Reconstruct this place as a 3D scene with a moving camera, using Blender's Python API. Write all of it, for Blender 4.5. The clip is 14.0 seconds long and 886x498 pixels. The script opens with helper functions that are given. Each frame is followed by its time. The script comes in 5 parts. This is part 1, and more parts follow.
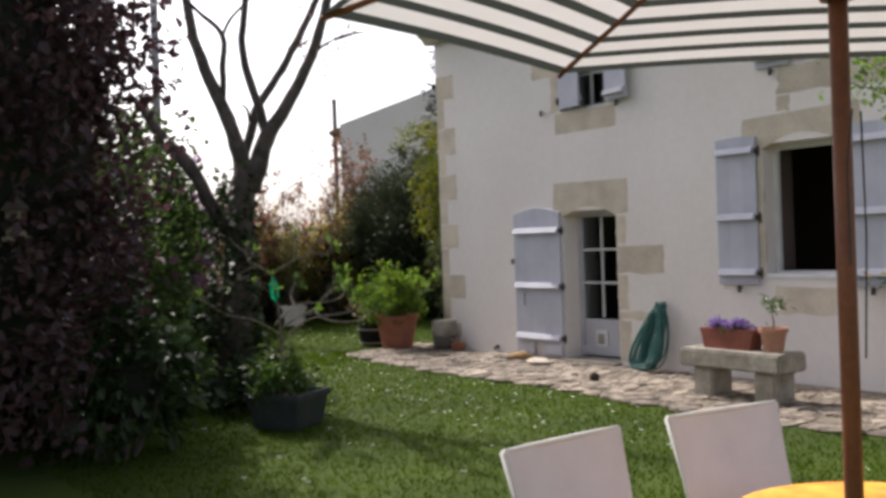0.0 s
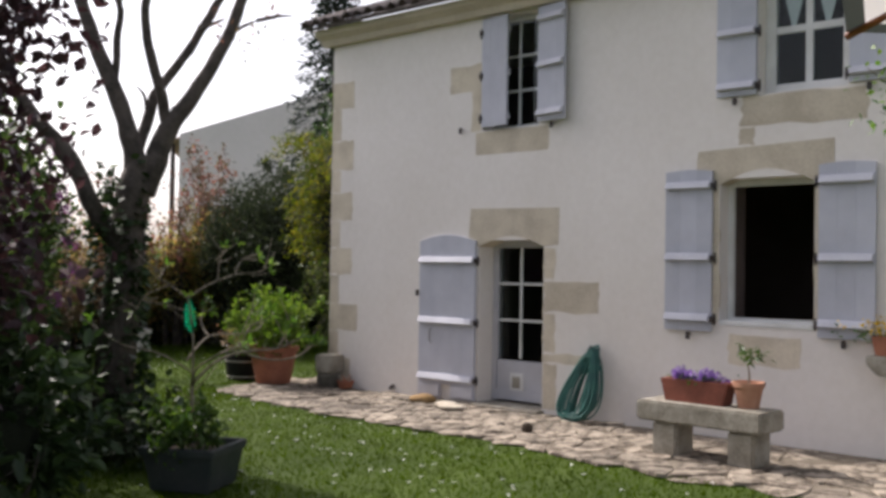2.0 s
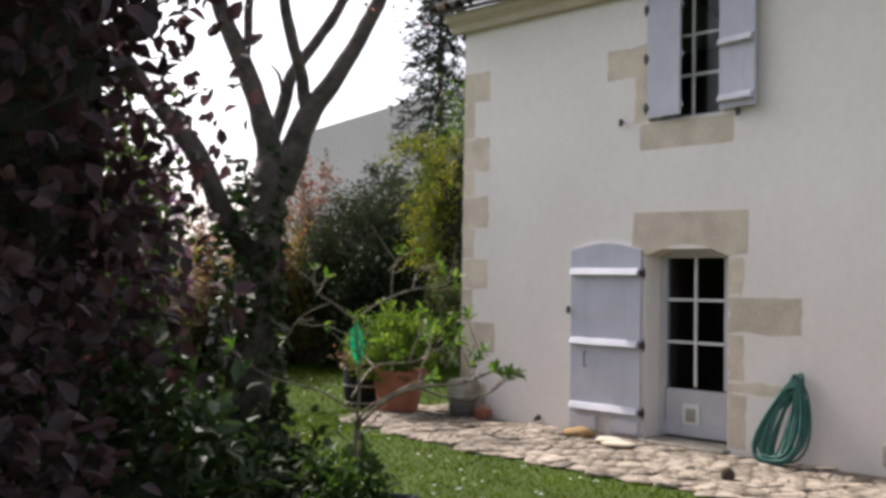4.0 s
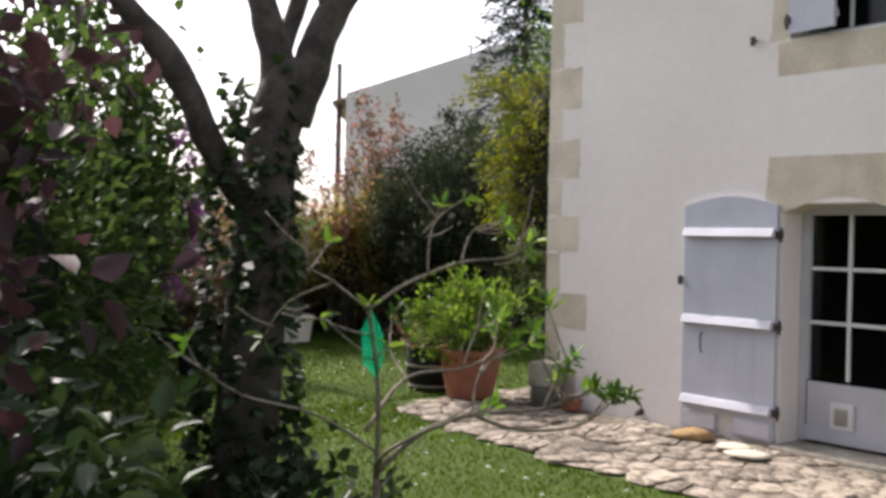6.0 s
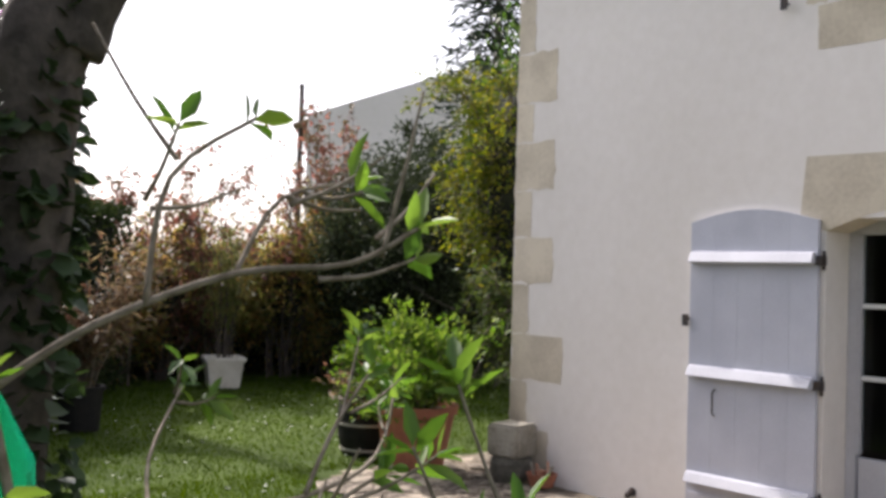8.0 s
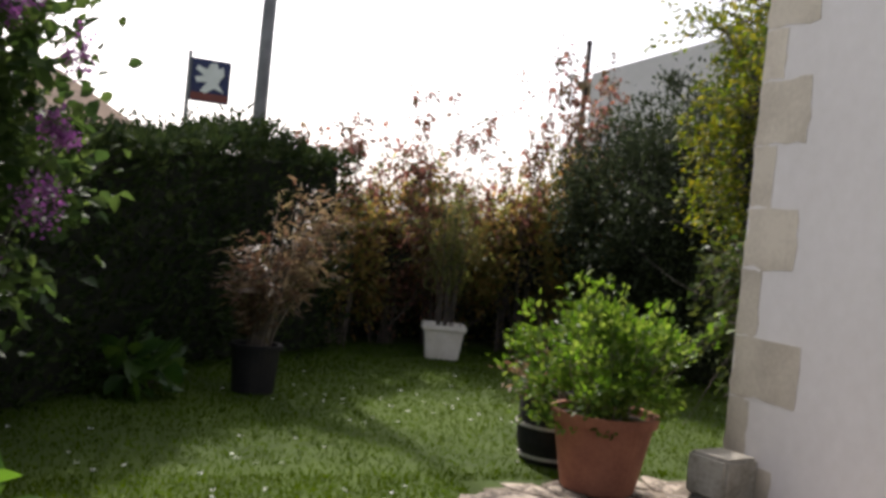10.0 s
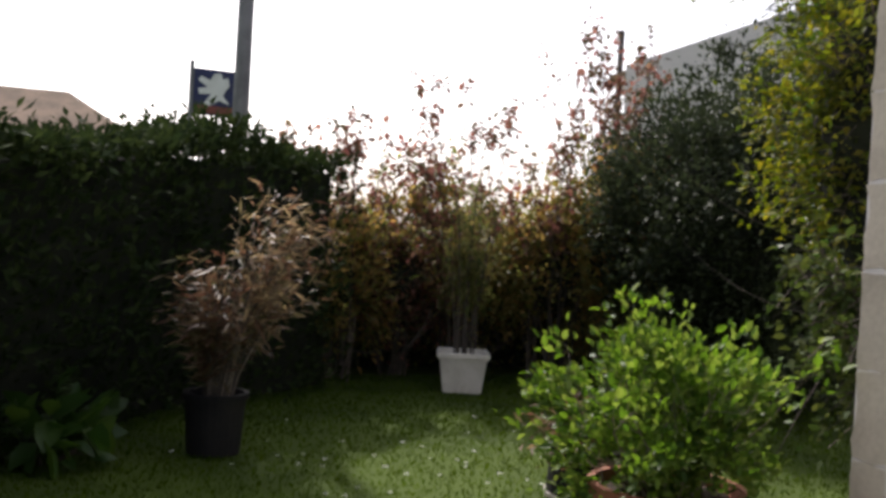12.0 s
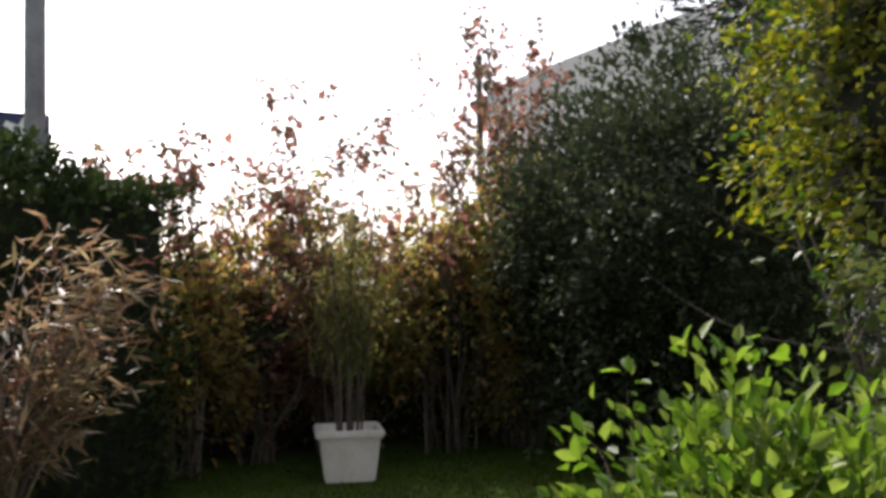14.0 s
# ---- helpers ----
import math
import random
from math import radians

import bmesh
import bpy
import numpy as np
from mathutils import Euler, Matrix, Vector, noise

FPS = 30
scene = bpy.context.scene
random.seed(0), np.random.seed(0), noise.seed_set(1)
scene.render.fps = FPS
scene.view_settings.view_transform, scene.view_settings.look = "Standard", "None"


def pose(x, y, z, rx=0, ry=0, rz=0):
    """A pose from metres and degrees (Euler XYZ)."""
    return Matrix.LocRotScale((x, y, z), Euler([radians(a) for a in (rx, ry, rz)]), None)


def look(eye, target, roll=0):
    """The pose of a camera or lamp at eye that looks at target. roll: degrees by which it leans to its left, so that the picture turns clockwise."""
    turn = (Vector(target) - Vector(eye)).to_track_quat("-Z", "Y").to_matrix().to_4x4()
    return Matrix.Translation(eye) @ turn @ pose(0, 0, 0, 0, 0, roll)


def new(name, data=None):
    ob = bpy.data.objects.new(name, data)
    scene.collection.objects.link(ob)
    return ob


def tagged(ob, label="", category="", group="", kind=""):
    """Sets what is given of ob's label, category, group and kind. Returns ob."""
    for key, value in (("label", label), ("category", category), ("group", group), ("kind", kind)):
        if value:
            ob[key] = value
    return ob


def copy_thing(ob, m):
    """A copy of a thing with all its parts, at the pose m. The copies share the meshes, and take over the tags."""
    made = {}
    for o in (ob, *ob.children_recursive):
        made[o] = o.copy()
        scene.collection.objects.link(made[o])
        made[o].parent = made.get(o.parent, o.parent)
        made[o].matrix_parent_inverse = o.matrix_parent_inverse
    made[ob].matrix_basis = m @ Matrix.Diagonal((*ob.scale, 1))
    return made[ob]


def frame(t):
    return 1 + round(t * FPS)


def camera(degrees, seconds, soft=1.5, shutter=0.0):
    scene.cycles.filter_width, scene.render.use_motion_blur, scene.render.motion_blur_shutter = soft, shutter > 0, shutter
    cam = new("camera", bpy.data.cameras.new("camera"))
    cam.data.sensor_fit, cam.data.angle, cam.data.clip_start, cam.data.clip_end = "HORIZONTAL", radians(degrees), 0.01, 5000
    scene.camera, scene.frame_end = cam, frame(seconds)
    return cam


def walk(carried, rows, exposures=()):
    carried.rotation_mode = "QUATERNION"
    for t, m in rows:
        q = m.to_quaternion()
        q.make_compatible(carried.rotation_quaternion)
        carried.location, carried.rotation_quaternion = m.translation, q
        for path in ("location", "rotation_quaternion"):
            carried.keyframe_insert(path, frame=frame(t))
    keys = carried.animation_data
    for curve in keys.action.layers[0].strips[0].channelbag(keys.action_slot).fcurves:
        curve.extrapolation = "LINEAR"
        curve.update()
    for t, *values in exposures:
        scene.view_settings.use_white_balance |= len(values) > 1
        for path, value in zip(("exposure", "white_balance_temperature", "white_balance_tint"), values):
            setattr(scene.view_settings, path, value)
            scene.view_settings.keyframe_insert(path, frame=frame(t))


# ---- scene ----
cam = camera(48.0, 14.0, soft=3.4)
PATH = [
    (0, (-0.78, -0.394, 1.731), (0.442, 1.189, 1.715), -2.1),
    (0.5, (-0.756, 0.058, 1.704), (0.481, 1.628, 1.754), -3.0),
    (1, (-0.744, 0.582, 1.694), (0.619, 2.045, 1.728), -2.8),
    (1.5, (-0.747, 1.1, 1.703), (0.708, 2.473, 1.71), -0.6),
    (2, (-0.685, 1.606, 1.729), (0.814, 2.929, 1.766), 0.9),
    (2.5, (-0.668, 2.044, 1.726), (0.882, 3.303, 1.83), -3.6),
    (3, (-0.594, 2.491, 1.717), (0.83, 3.884, 1.892), -2.5),
    (3.2, (-0.509, 2.68, 1.716), (0.923, 4.074, 1.803), 0.7),
    (5.3, (0.808, 4.412, 1.690), (2.166, 5.880, 1.740), -0.1),
    (5.5, (0.987, 4.551, 1.694), (2.338, 6.024, 1.767), -0.1),
    (6, (1.485, 4.899, 1.742), (2.754, 6.445, 1.718), 1.1),
    (6.5, (1.872, 5.338, 1.676), (3.210, 6.824, 1.726), -0.6),
    (7, (2.248, 5.789, 1.682), (3.616, 7.247, 1.714), -0.3),
    (7.2, (2.449, 5.947, 1.669), (3.808, 7.413, 1.722), -0.2),
    (9.3, (4.193, 6.895, 1.654), (5.348, 8.527, 1.639), 1.3),
    (9.5, (4.377, 6.994, 1.663), (5.483, 8.66, 1.654), 1.0),
    (10, (4.843, 7.34, 1.683), (5.628, 9.179, 1.635), 5.7),
    (10.5, (5.163, 7.645, 1.68), (5.869, 9.514, 1.589), -0.2),
    (11, (5.397, 8.076, 1.702), (6.098, 9.949, 1.688), 1.1),
    (11.5, (5.665, 8.531, 1.697), (6.326, 10.418, 1.692), 2.3),
    (12, (5.857, 9.024, 1.657), (6.565, 10.894, 1.63), 3.2),
    (12.5, (6.034, 9.557, 1.656), (6.853, 11.381, 1.605), 1.7),
    (13, (6.264, 10.162, 1.65), (7.084, 11.986, 1.678), -0.1),
    (13.5, (6.354, 10.674, 1.617), (7.292, 12.44, 1.652), -0.2),
    (14, (6.522, 11.212, 1.582), (7.498, 12.956, 1.659), -0.9),
]
walk(cam, [(t, look(eye, target, roll)) for t, eye, target, roll in PATH],
     [(t, stops, 6400, 17) for t, stops in ((0, 0.54), (1, 0.53), (2, 0.57), (3, 0.67), (5.5, 0.90), (6, 0.95), (6.5, 1.20), (7, 1.12), (9.5, 0.82), (10.5, 0.62), (12, 0.60), (12.5, 0.70), (13, 0.74), (13.5, 0.74), (14, 0.98))])

# ---- world, sun, exposure ----
SUN_EL, SUN_AZ = 43.0, 0.0     # azimuth: degrees from +y towards -x
world = bpy.data.worlds.new("sky_world")
scene.world = world
world.use_nodes = True
wn = world.node_tree
sky = wn.nodes.new("ShaderNodeTexSky")
sky.sky_type, sky.sun_disc = "NISHITA", False
sky.sun_elevation, sky.sun_rotation = radians(SUN_EL), radians(-SUN_AZ)
sky.air_density, sky.dust_density, sky.ozone_density = 1.0, 4.0, 1.0
haze = wn.nodes.new("ShaderNodeHueSaturation")      # thin high cloud takes the blue out of the sky
haze.inputs["Saturation"].default_value, haze.inputs["Value"].default_value = 0.4, 1.15
wn.links.new(sky.outputs["Color"], haze.inputs["Color"])
wn.links.new(haze.outputs["Color"], wn.nodes["Background"].inputs["Color"])
wn.nodes["Background"].inputs["Strength"].default_value = 0.13
sun = new("sun", bpy.data.lights.new("sun", "SUN"))
sun.data.energy, sun.data.angle, sun.data.color = 3.4, radians(1.5), (1.0, 0.95, 0.86)
sun_from = Vector((-math.sin(radians(SUN_AZ)) * math.cos(radians(SUN_EL)), math.cos(radians(SUN_AZ)) * math.cos(radians(SUN_EL)), math.sin(radians(SUN_EL))))
sun.matrix_world = look(sun_from * 40, (0, 0, 0))


# ---- materials ----
def mat(name, col, col2=None, scale=4.0, fine=40.0, rough=0.8, bump=0.2, metal=0.0, spot=0.5, rand=0.0, spec=0.3, islands=False):
    """Two colours mixed by broad and fine noise, with fine relief; rand: brightness that differs from piece to piece."""
    m = bpy.data.materials.new(name)
    m.use_nodes = True
    n, l = m.node_tree.nodes, m.node_tree.links
    b = n["Principled BSDF"]
    b.inputs["Roughness"].default_value, b.inputs["Metallic"].default_value = rough, metal
    b.inputs["Specular IOR Level"].default_value = spec
    co = n.new("ShaderNodeTexCoord")
    big, small = n.new("ShaderNodeTexNoise"), n.new("ShaderNodeTexNoise")
    big.inputs["Scale"].default_value, small.inputs["Scale"].default_value = scale, fine
    big.inputs["Detail"].default_value, small.inputs["Detail"].default_value = 5, 4
    for t in (big, small):
        l.new(co.outputs["Object"], t.inputs["Vector"])
    add = n.new("ShaderNodeMath")
    add.operation = "MULTIPLY_ADD"
    l.new(small.outputs["Fac"], add.inputs[0])
    add.inputs[1].default_value = 0.45
    l.new(big.outputs["Fac"], add.inputs[2])
    ramp = n.new("ShaderNodeValToRGB")
    ramp.color_ramp.elements[0].position, ramp.color_ramp.elements[1].position = 0.72 - spot * 0.3, 0.72 + spot * 0.3
    c2 = col2 or tuple(c * 0.8 for c in col)
    ramp.color_ramp.elements[0].color, ramp.color_ramp.elements[1].color = (*c2, 1), (*col, 1)
    l.new(add.outputs[0], ramp.inputs[0])
    out = ramp.outputs[0]
    if rand:
        info, hsv, mul = n.new("ShaderNodeNewGeometry" if islands else "ShaderNodeObjectInfo"), n.new("ShaderNodeHueSaturation"), n.new("ShaderNodeMapRange")
        mul.inputs["To Min"].default_value, mul.inputs["To Max"].default_value = 1 - rand, 1 + rand
        l.new(info.outputs["Random Per Island" if islands else "Random"], mul.inputs["Value"])
        l.new(mul.outputs[0], hsv.inputs["Value"])
        l.new(out, hsv.inputs["Color"])
        out = hsv.outputs[0]
    l.new(out, b.inputs["Base Color"])
    if bump:
        bp = n.new("ShaderNodeBump")
        bp.inputs["Strength"].default_value, bp.inputs["Distance"].default_value = bump, 0.01
        l.new(add.outputs[0], bp.inputs["Height"])
        l.new(bp.outputs[0], b.inputs["Normal"])
    return m


def leaf_mat(name, cols, gloss=0.4, through_light=0.35, rough=0.45):
    """Leaves: each island takes its own colour out of the ramp; light passes through them."""
    m = bpy.data.materials.new(name)
    m.use_nodes = True
    n, l = m.node_tree.nodes, m.node_tree.links
    b, o = n["Principled BSDF"], n["Material Output"]
    geo, ramp = n.new("ShaderNodeNewGeometry"), n.new("ShaderNodeValToRGB")
    ramp.color_ramp.elements[0].color, ramp.color_ramp.elements[1].color = (*cols[0], 1), (*cols[-1], 1)
    for i, c in enumerate(cols[1:-1]):
        e = ramp.color_ramp.elements.new((i + 1) / (len(cols) - 1))
        e.color = (*c, 1)
    l.new(geo.outputs["Random Per Island"], ramp.inputs[0])
    co, big, mix = n.new("ShaderNodeTexCoord"), n.new("ShaderNodeTexNoise"), n.new("ShaderNodeHueSaturation")
    big.inputs["Scale"].default_value = 2.2
    l.new(co.outputs["Object"], big.inputs["Vector"])
    rng = n.new("ShaderNodeMapRange")
    rng.inputs["From Min"].default_value, rng.inputs["From Max"].default_value = 0.3, 0.7
    rng.inputs["To Min"].default_value, rng.inputs["To Max"].default_value = 0.7, 1.3
    l.new(big.outputs["Fac"], rng.inputs["Value"])
    l.new(rng.outputs[0], mix.inputs["Value"])
    l.new(ramp.outputs[0], mix.inputs["Color"])
    l.new(mix.outputs[0], b.inputs["Base Color"])
    b.inputs["Roughness"].default_value, b.inputs["Specular IOR Level"].default_value = rough, gloss
    tr, ms = n.new("ShaderNodeBsdfTranslucent"), n.new("ShaderNodeMixShader")
    warm = n.new("ShaderNodeHueSaturation")
    warm.inputs["Hue"].default_value, warm.inputs["Saturation"].default_value, warm.inputs["Value"].default_value = 0.49, 1.15, 1.7
    l.new(mix.outputs[0], warm.inputs["Color"])
    l.new(warm.outputs[0], tr.inputs["Color"])
    ms.inputs[0].default_value = through_light
    l.new(b.outputs[0], ms.inputs[1])
    l.new(tr.outputs[0], ms.inputs[2])
    l.new(ms.outputs[0], o.inputs["Surface"])
    return m


def glass_mat(name, tint=(0.9, 0.95, 0.95), rough=0.02):
    m = bpy.data.materials.new(name)
    m.use_nodes = True
    n, l = m.node_tree.nodes, m.node_tree.links
    g, t, ms, fr = n.new("ShaderNodeBsdfGlossy"), n.new("ShaderNodeBsdfTransparent"), n.new("ShaderNodeMixShader"), n.new("ShaderNodeFresnel")
    g.inputs["Roughness"].default_value = rough
    fr.inputs["IOR"].default_value = 1.28
    t.inputs["Color"].default_value = (*tint, 1)
    l.new(fr.outputs[0], ms.inputs[0])
    l.new(t.outputs[0], ms.inputs[1])
    l.new(g.outputs[0], ms.inputs[2])
    l.new(ms.outputs[0], n["Material Output"].inputs["Surface"])
    return m


M_RENDER = mat("lime_render", (0.80, 0.755, 0.72), (0.68, 0.635, 0.585), scale=0.5, fine=14, rough=0.94, bump=0.05, spot=0.95)
M_STONE = mat("limestone", (0.62, 0.55, 0.44), (0.48, 0.42, 0.33), scale=3.0, fine=30, rough=0.9, bump=0.5, rand=0.10)
M_OLDSTONE = mat("weathered_stone", (0.39, 0.36, 0.30), (0.21, 0.19, 0.15), scale=5, fine=35, rough=0.95, bump=0.8)
M_PAVE = mat("paving_stone", (0.33, 0.28, 0.22), (0.095, 0.075, 0.056), scale=7, fine=30, rough=0.9, bump=0.9, spot=0.34, rand=0.30)
M_PAVE_FAR = mat("paving_stone_joined", (0.33, 0.28, 0.22), (0.095, 0.075, 0.056), scale=7, fine=30, rough=0.9, bump=0.9, spot=0.34, rand=0.30, islands=True)
M_JOINT = mat("joint_earth", (0.22, 0.185, 0.14), (0.10, 0.08, 0.06), scale=6, fine=40, rough=1, bump=0.8)
M_SHUT = mat("grey_blue_paint", (0.49, 0.50, 0.56), (0.43, 0.44, 0.50), scale=3, fine=60, rough=0.6, bump=0.12, rand=0.05)
# shutter paint lightened, for the light the ledges and battens catch
M_SHUT_LIT = mat("grey_paint_lit", (0.57, 0.57, 0.62), (0.49, 0.49, 0.54), scale=3, fine=60, rough=0.55, bump=0.1)
M_WHITE = mat("white_paint", (0.72, 0.72, 0.71), (0.62, 0.62, 0.60), scale=4, fine=60, rough=0.5, bump=0.08)
M_DOOR = mat("grey_door_paint", (0.52, 0.52, 0.55), (0.45, 0.45, 0.48), scale=3, fine=50, rough=0.5, bump=0.1)
M_IRON = mat("black_iron", (0.04, 0.04, 0.045), (0.07, 0.05, 0.04), scale=12, rough=0.6, bump=0.3)
# dark colour stands for the shade of the rooms indoors
M_UNLIT = mat("unlit_room", (0.13, 0.10, 0.09), (0.09, 0.07, 0.06), scale=1, rough=0.9, bump=0)
M_TILE = mat("roof_tile", (0.12, 0.098, 0.09), (0.06, 0.052, 0.05), scale=6, fine=40, rough=0.9, bump=0.5, rand=0.3)
M_TERRA = mat("terracotta", (0.36, 0.145, 0.085), (0.26, 0.10, 0.062), scale=5, fine=40, rough=0.75, bump=0.2)
M_TROUGH = mat("dark_terracotta", (0.24, 0.078, 0.05), (0.17, 0.055, 0.036), scale=6, fine=40, rough=0.7, bump=0.2)
M_TERRA2 = mat("pale_terracotta", (0.48, 0.26, 0.17), (0.40, 0.20, 0.13), scale=6, fine=40, rough=0.85, bump=0.3)
M_SOIL = mat("soil", (0.07, 0.05, 0.035), (0.04, 0.03, 0.02), scale=8, fine=60, rough=1, bump=1)
M_BLACKPLASTIC = mat("black_plastic", (0.014, 0.014, 0.015), (0.022, 0.021, 0.02), scale=5, rough=0.7, bump=0.1, spec=0.15)
M_WHITEPLASTIC = mat("white_plastic", (0.70, 0.68, 0.63), (0.58, 0.56, 0.50), scale=5, rough=0.5, bump=0.1)
M_HOSE = mat("green_hose", (0.05, 0.17, 0.14), (0.035, 0.11, 0.10), scale=9, rough=0.45, bump=0.1)
M_BARK = mat("bark", (0.12, 0.10, 0.085), (0.055, 0.047, 0.04), scale=7, fine=30, rough=0.95, bump=1.0)
M_TWIG = mat("pale_twig", (0.27, 0.23, 0.18), (0.15, 0.125, 0.09), scale=20, rough=0.9, bump=0.4)
M_WOOD = mat("varnished_pole", (0.24, 0.085, 0.04), (0.16, 0.055, 0.03), scale=3, fine=60, rough=0.4, bump=0.1)
M_CLOTHW = mat("white_canvas", (0.74, 0.72, 0.70), (0.68, 0.66, 0.64), scale=3, fine=120, rough=0.9, bump=0.1)
M_CHAIR = mat("white_sling", (0.70, 0.67, 0.69), (0.64, 0.61, 0.63), scale=5, fine=150, rough=0.7, bump=0.1)
M_CLOTHY = mat("yellow_cloth", (0.75, 0.42, 0.05), (0.62, 0.18, 0.03), scale=3, fine=8, rough=0.85, bump=0.1)
M_GRASS_SOIL = mat("lawn_soil", (0.054, 0.086, 0.007), (0.034, 0.058, 0.005), scale=0.8, fine=18, rough=1, bump=0.8)
# near-black, for the shade inside hedges and crowns
M_INNERSHADE = mat("inner_shade", (0.018, 0.022, 0.012), (0.01, 0.012, 0.008), scale=5, rough=1, bump=1)
M_FARWALL = mat("far_render", (0.80, 0.73, 0.73), (0.73, 0.67, 0.66), scale=0.5, fine=6, rough=0.95, bump=0.2)
M_FARTILE = mat("far_tiles", (0.28, 0.20, 0.14), (0.19, 0.14, 0.10), scale=1.5, fine=10, rough=0.95, bump=0.5)
M_POLE = mat("grey_pole", (0.24, 0.24, 0.25), (0.17, 0.17, 0.18), scale=4, rough=0.8, bump=0.3)
M_SIGN = mat("navy_sign", (0.02, 0.03, 0.10), (0.015, 0.02, 0.07), scale=3, rough=0.4, bump=0)
M_SIGNRED = mat("dull_red_sign", (0.20, 0.05, 0.04), (0.15, 0.04, 0.03), scale=3, rough=0.4, bump=0)
M_GLASS = glass_mat("window_glass")
def canvas(name, col, share):
    """Thin canvas that glows a little where the sky shines through."""
    m = mat(name, col, tuple(c * 0.93 for c in col), scale=3, fine=120, rough=0.9, bump=0.1)
    n, l = m.node_tree.nodes, m.node_tree.links
    t, mx = n.new("ShaderNodeBsdfTranslucent"), n.new("ShaderNodeMixShader")
    t.inputs["Color"].default_value = (*col, 1)
    mx.inputs[0].default_value = share
    l.new(n["Principled BSDF"].outputs[0], mx.inputs[1])
    l.new(t.outputs[0], mx.inputs[2])
    l.new(mx.outputs[0], n["Material Output"].inputs["Surface"])
    return m


M_CANVASW = canvas("white_parasol_canvas", (0.74, 0.72, 0.72), 0.32)
M_CANVASG = canvas("dark_parasol_canvas", (0.07, 0.08, 0.078), 0.2)
M_GREENFILM = leaf_mat("green_film", [(0.02, 0.20, 0.12), (0.03, 0.25, 0.15)], through_light=0.6)
film_n = M_GREENFILM.node_tree
film_t, film_m = film_n.nodes.new("ShaderNodeBsdfTransparent"), film_n.nodes.new("ShaderNodeMixShader")
film_t.inputs["Color"].default_value, film_m.inputs[0].default_value = (0.45, 0.85, 0.65, 1), 0.55
film_n.links.new(film_n.nodes["Material Output"].inputs["Surface"].links[0].from_socket, film_m.inputs[1])
film_n.links.new(film_t.outputs[0], film_m.inputs[2])
film_n.links.new(film_m.outputs[0], film_n.nodes["Material Output"].inputs["Surface"])

L_GRASS = leaf_mat("grass_blades", [(0.034, 0.067, 0.003), (0.043, 0.079, 0.004), (0.057, 0.092, 0.006)], gloss=0.02, through_light=0.35, rough=0.9)
L_PURPLE = leaf_mat("purple_leaves", [(0.036, 0.022, 0.025), (0.052, 0.030, 0.033), (0.080, 0.040, 0.040)], gloss=0.3, through_light=0.24, rough=0.5)
L_HEDGE = leaf_mat("conifer_hedge_leaves", [(0.02, 0.034, 0.013), (0.03, 0.046, 0.017), (0.046, 0.064, 0.023)], gloss=0.05, through_light=0.14, rough=0.8)
L_DARK = leaf_mat("dark_shrub_leaves", [(0.024, 0.034, 0.018), (0.036, 0.048, 0.024), (0.055, 0.07, 0.034)], gloss=0.16, through_light=0.2, rough=0.6)
L_YELLOW = leaf_mat("yellow_green_leaves", [(0.055, 0.085, 0.014), (0.095, 0.12, 0.018), (0.18, 0.165, 0.03)], gloss=0.2, through_light=0.45, rough=0.6)
L_GREEN = leaf_mat("green_leaves", [(0.03, 0.07, 0.015), (0.05, 0.10, 0.02), (0.08, 0.13, 0.03)], through_light=0.35)
L_BUSH = leaf_mat("bush_leaves", [(0.045, 0.095, 0.016), (0.085, 0.15, 0.026), (0.15, 0.205, 0.05)], gloss=0.2, through_light=0.45, rough=0.5)
L_LAUREL = leaf_mat("laurel_leaves", [(0.030, 0.055, 0.018), (0.046, 0.078, 0.024), (0.075, 0.11, 0.034)], gloss=0.2, through_light=0.34, rough=0.6)
L_FRESH = leaf_mat("fresh_leaves", [(0.045, 0.10, 0.02), (0.075, 0.145, 0.028), (0.13, 0.20, 0.045)], gloss=0.3, through_light=0.42, rough=0.45)
L_RED = leaf_mat("red_tip_leaves", [(0.075, 0.07, 0.038), (0.12, 0.09, 0.053), (0.165, 0.078, 0.064), (0.24, 0.13, 0.09)], gloss=0.35, through_light=0.48, rough=0.5)
L_MIX = leaf_mat("mixed_leaves", [(0.10, 0.125, 0.04), (0.18, 0.185, 0.06), (0.32, 0.21, 0.085), (0.15, 0.17, 0.055)], gloss=0.35, through_light=0.57, rough=0.45)
L_BAMBOO = leaf_mat("dry_bamboo_leaves", [(0.07, 0.038, 0.025), (0.115, 0.07, 0.044), (0.20, 0.15, 0.088), (0.075, 0.075, 0.034)], gloss=0.22, through_light=0.4, rough=0.5)
L_STRAW = leaf_mat("straw_bamboo_leaves", [(0.075, 0.05, 0.028), (0.14, 0.10, 0.058), (0.28, 0.225, 0.13), (0.09, 0.085, 0.035)], gloss=0.35, through_light=0.4, rough=0.42)
L_PALE = leaf_mat("pale_green_leaves", [(0.026, 0.046, 0.013), (0.045, 0.066, 0.018), (0.075, 0.09, 0.026)], gloss=0.08, through_light=0.3, rough=0.7)
L_OLIVE = leaf_mat("olive_bamboo_leaves", [(0.07, 0.095, 0.03), (0.12, 0.14, 0.045), (0.22, 0.19, 0.075)], gloss=0.25, through_light=0.5, rough=0.5)
L_IVY = leaf_mat("ivy_leaves", [(0.018, 0.035, 0.012), (0.03, 0.055, 0.018), (0.05, 0.08, 0.03)], gloss=0.3, through_light=0.15, rough=0.5)
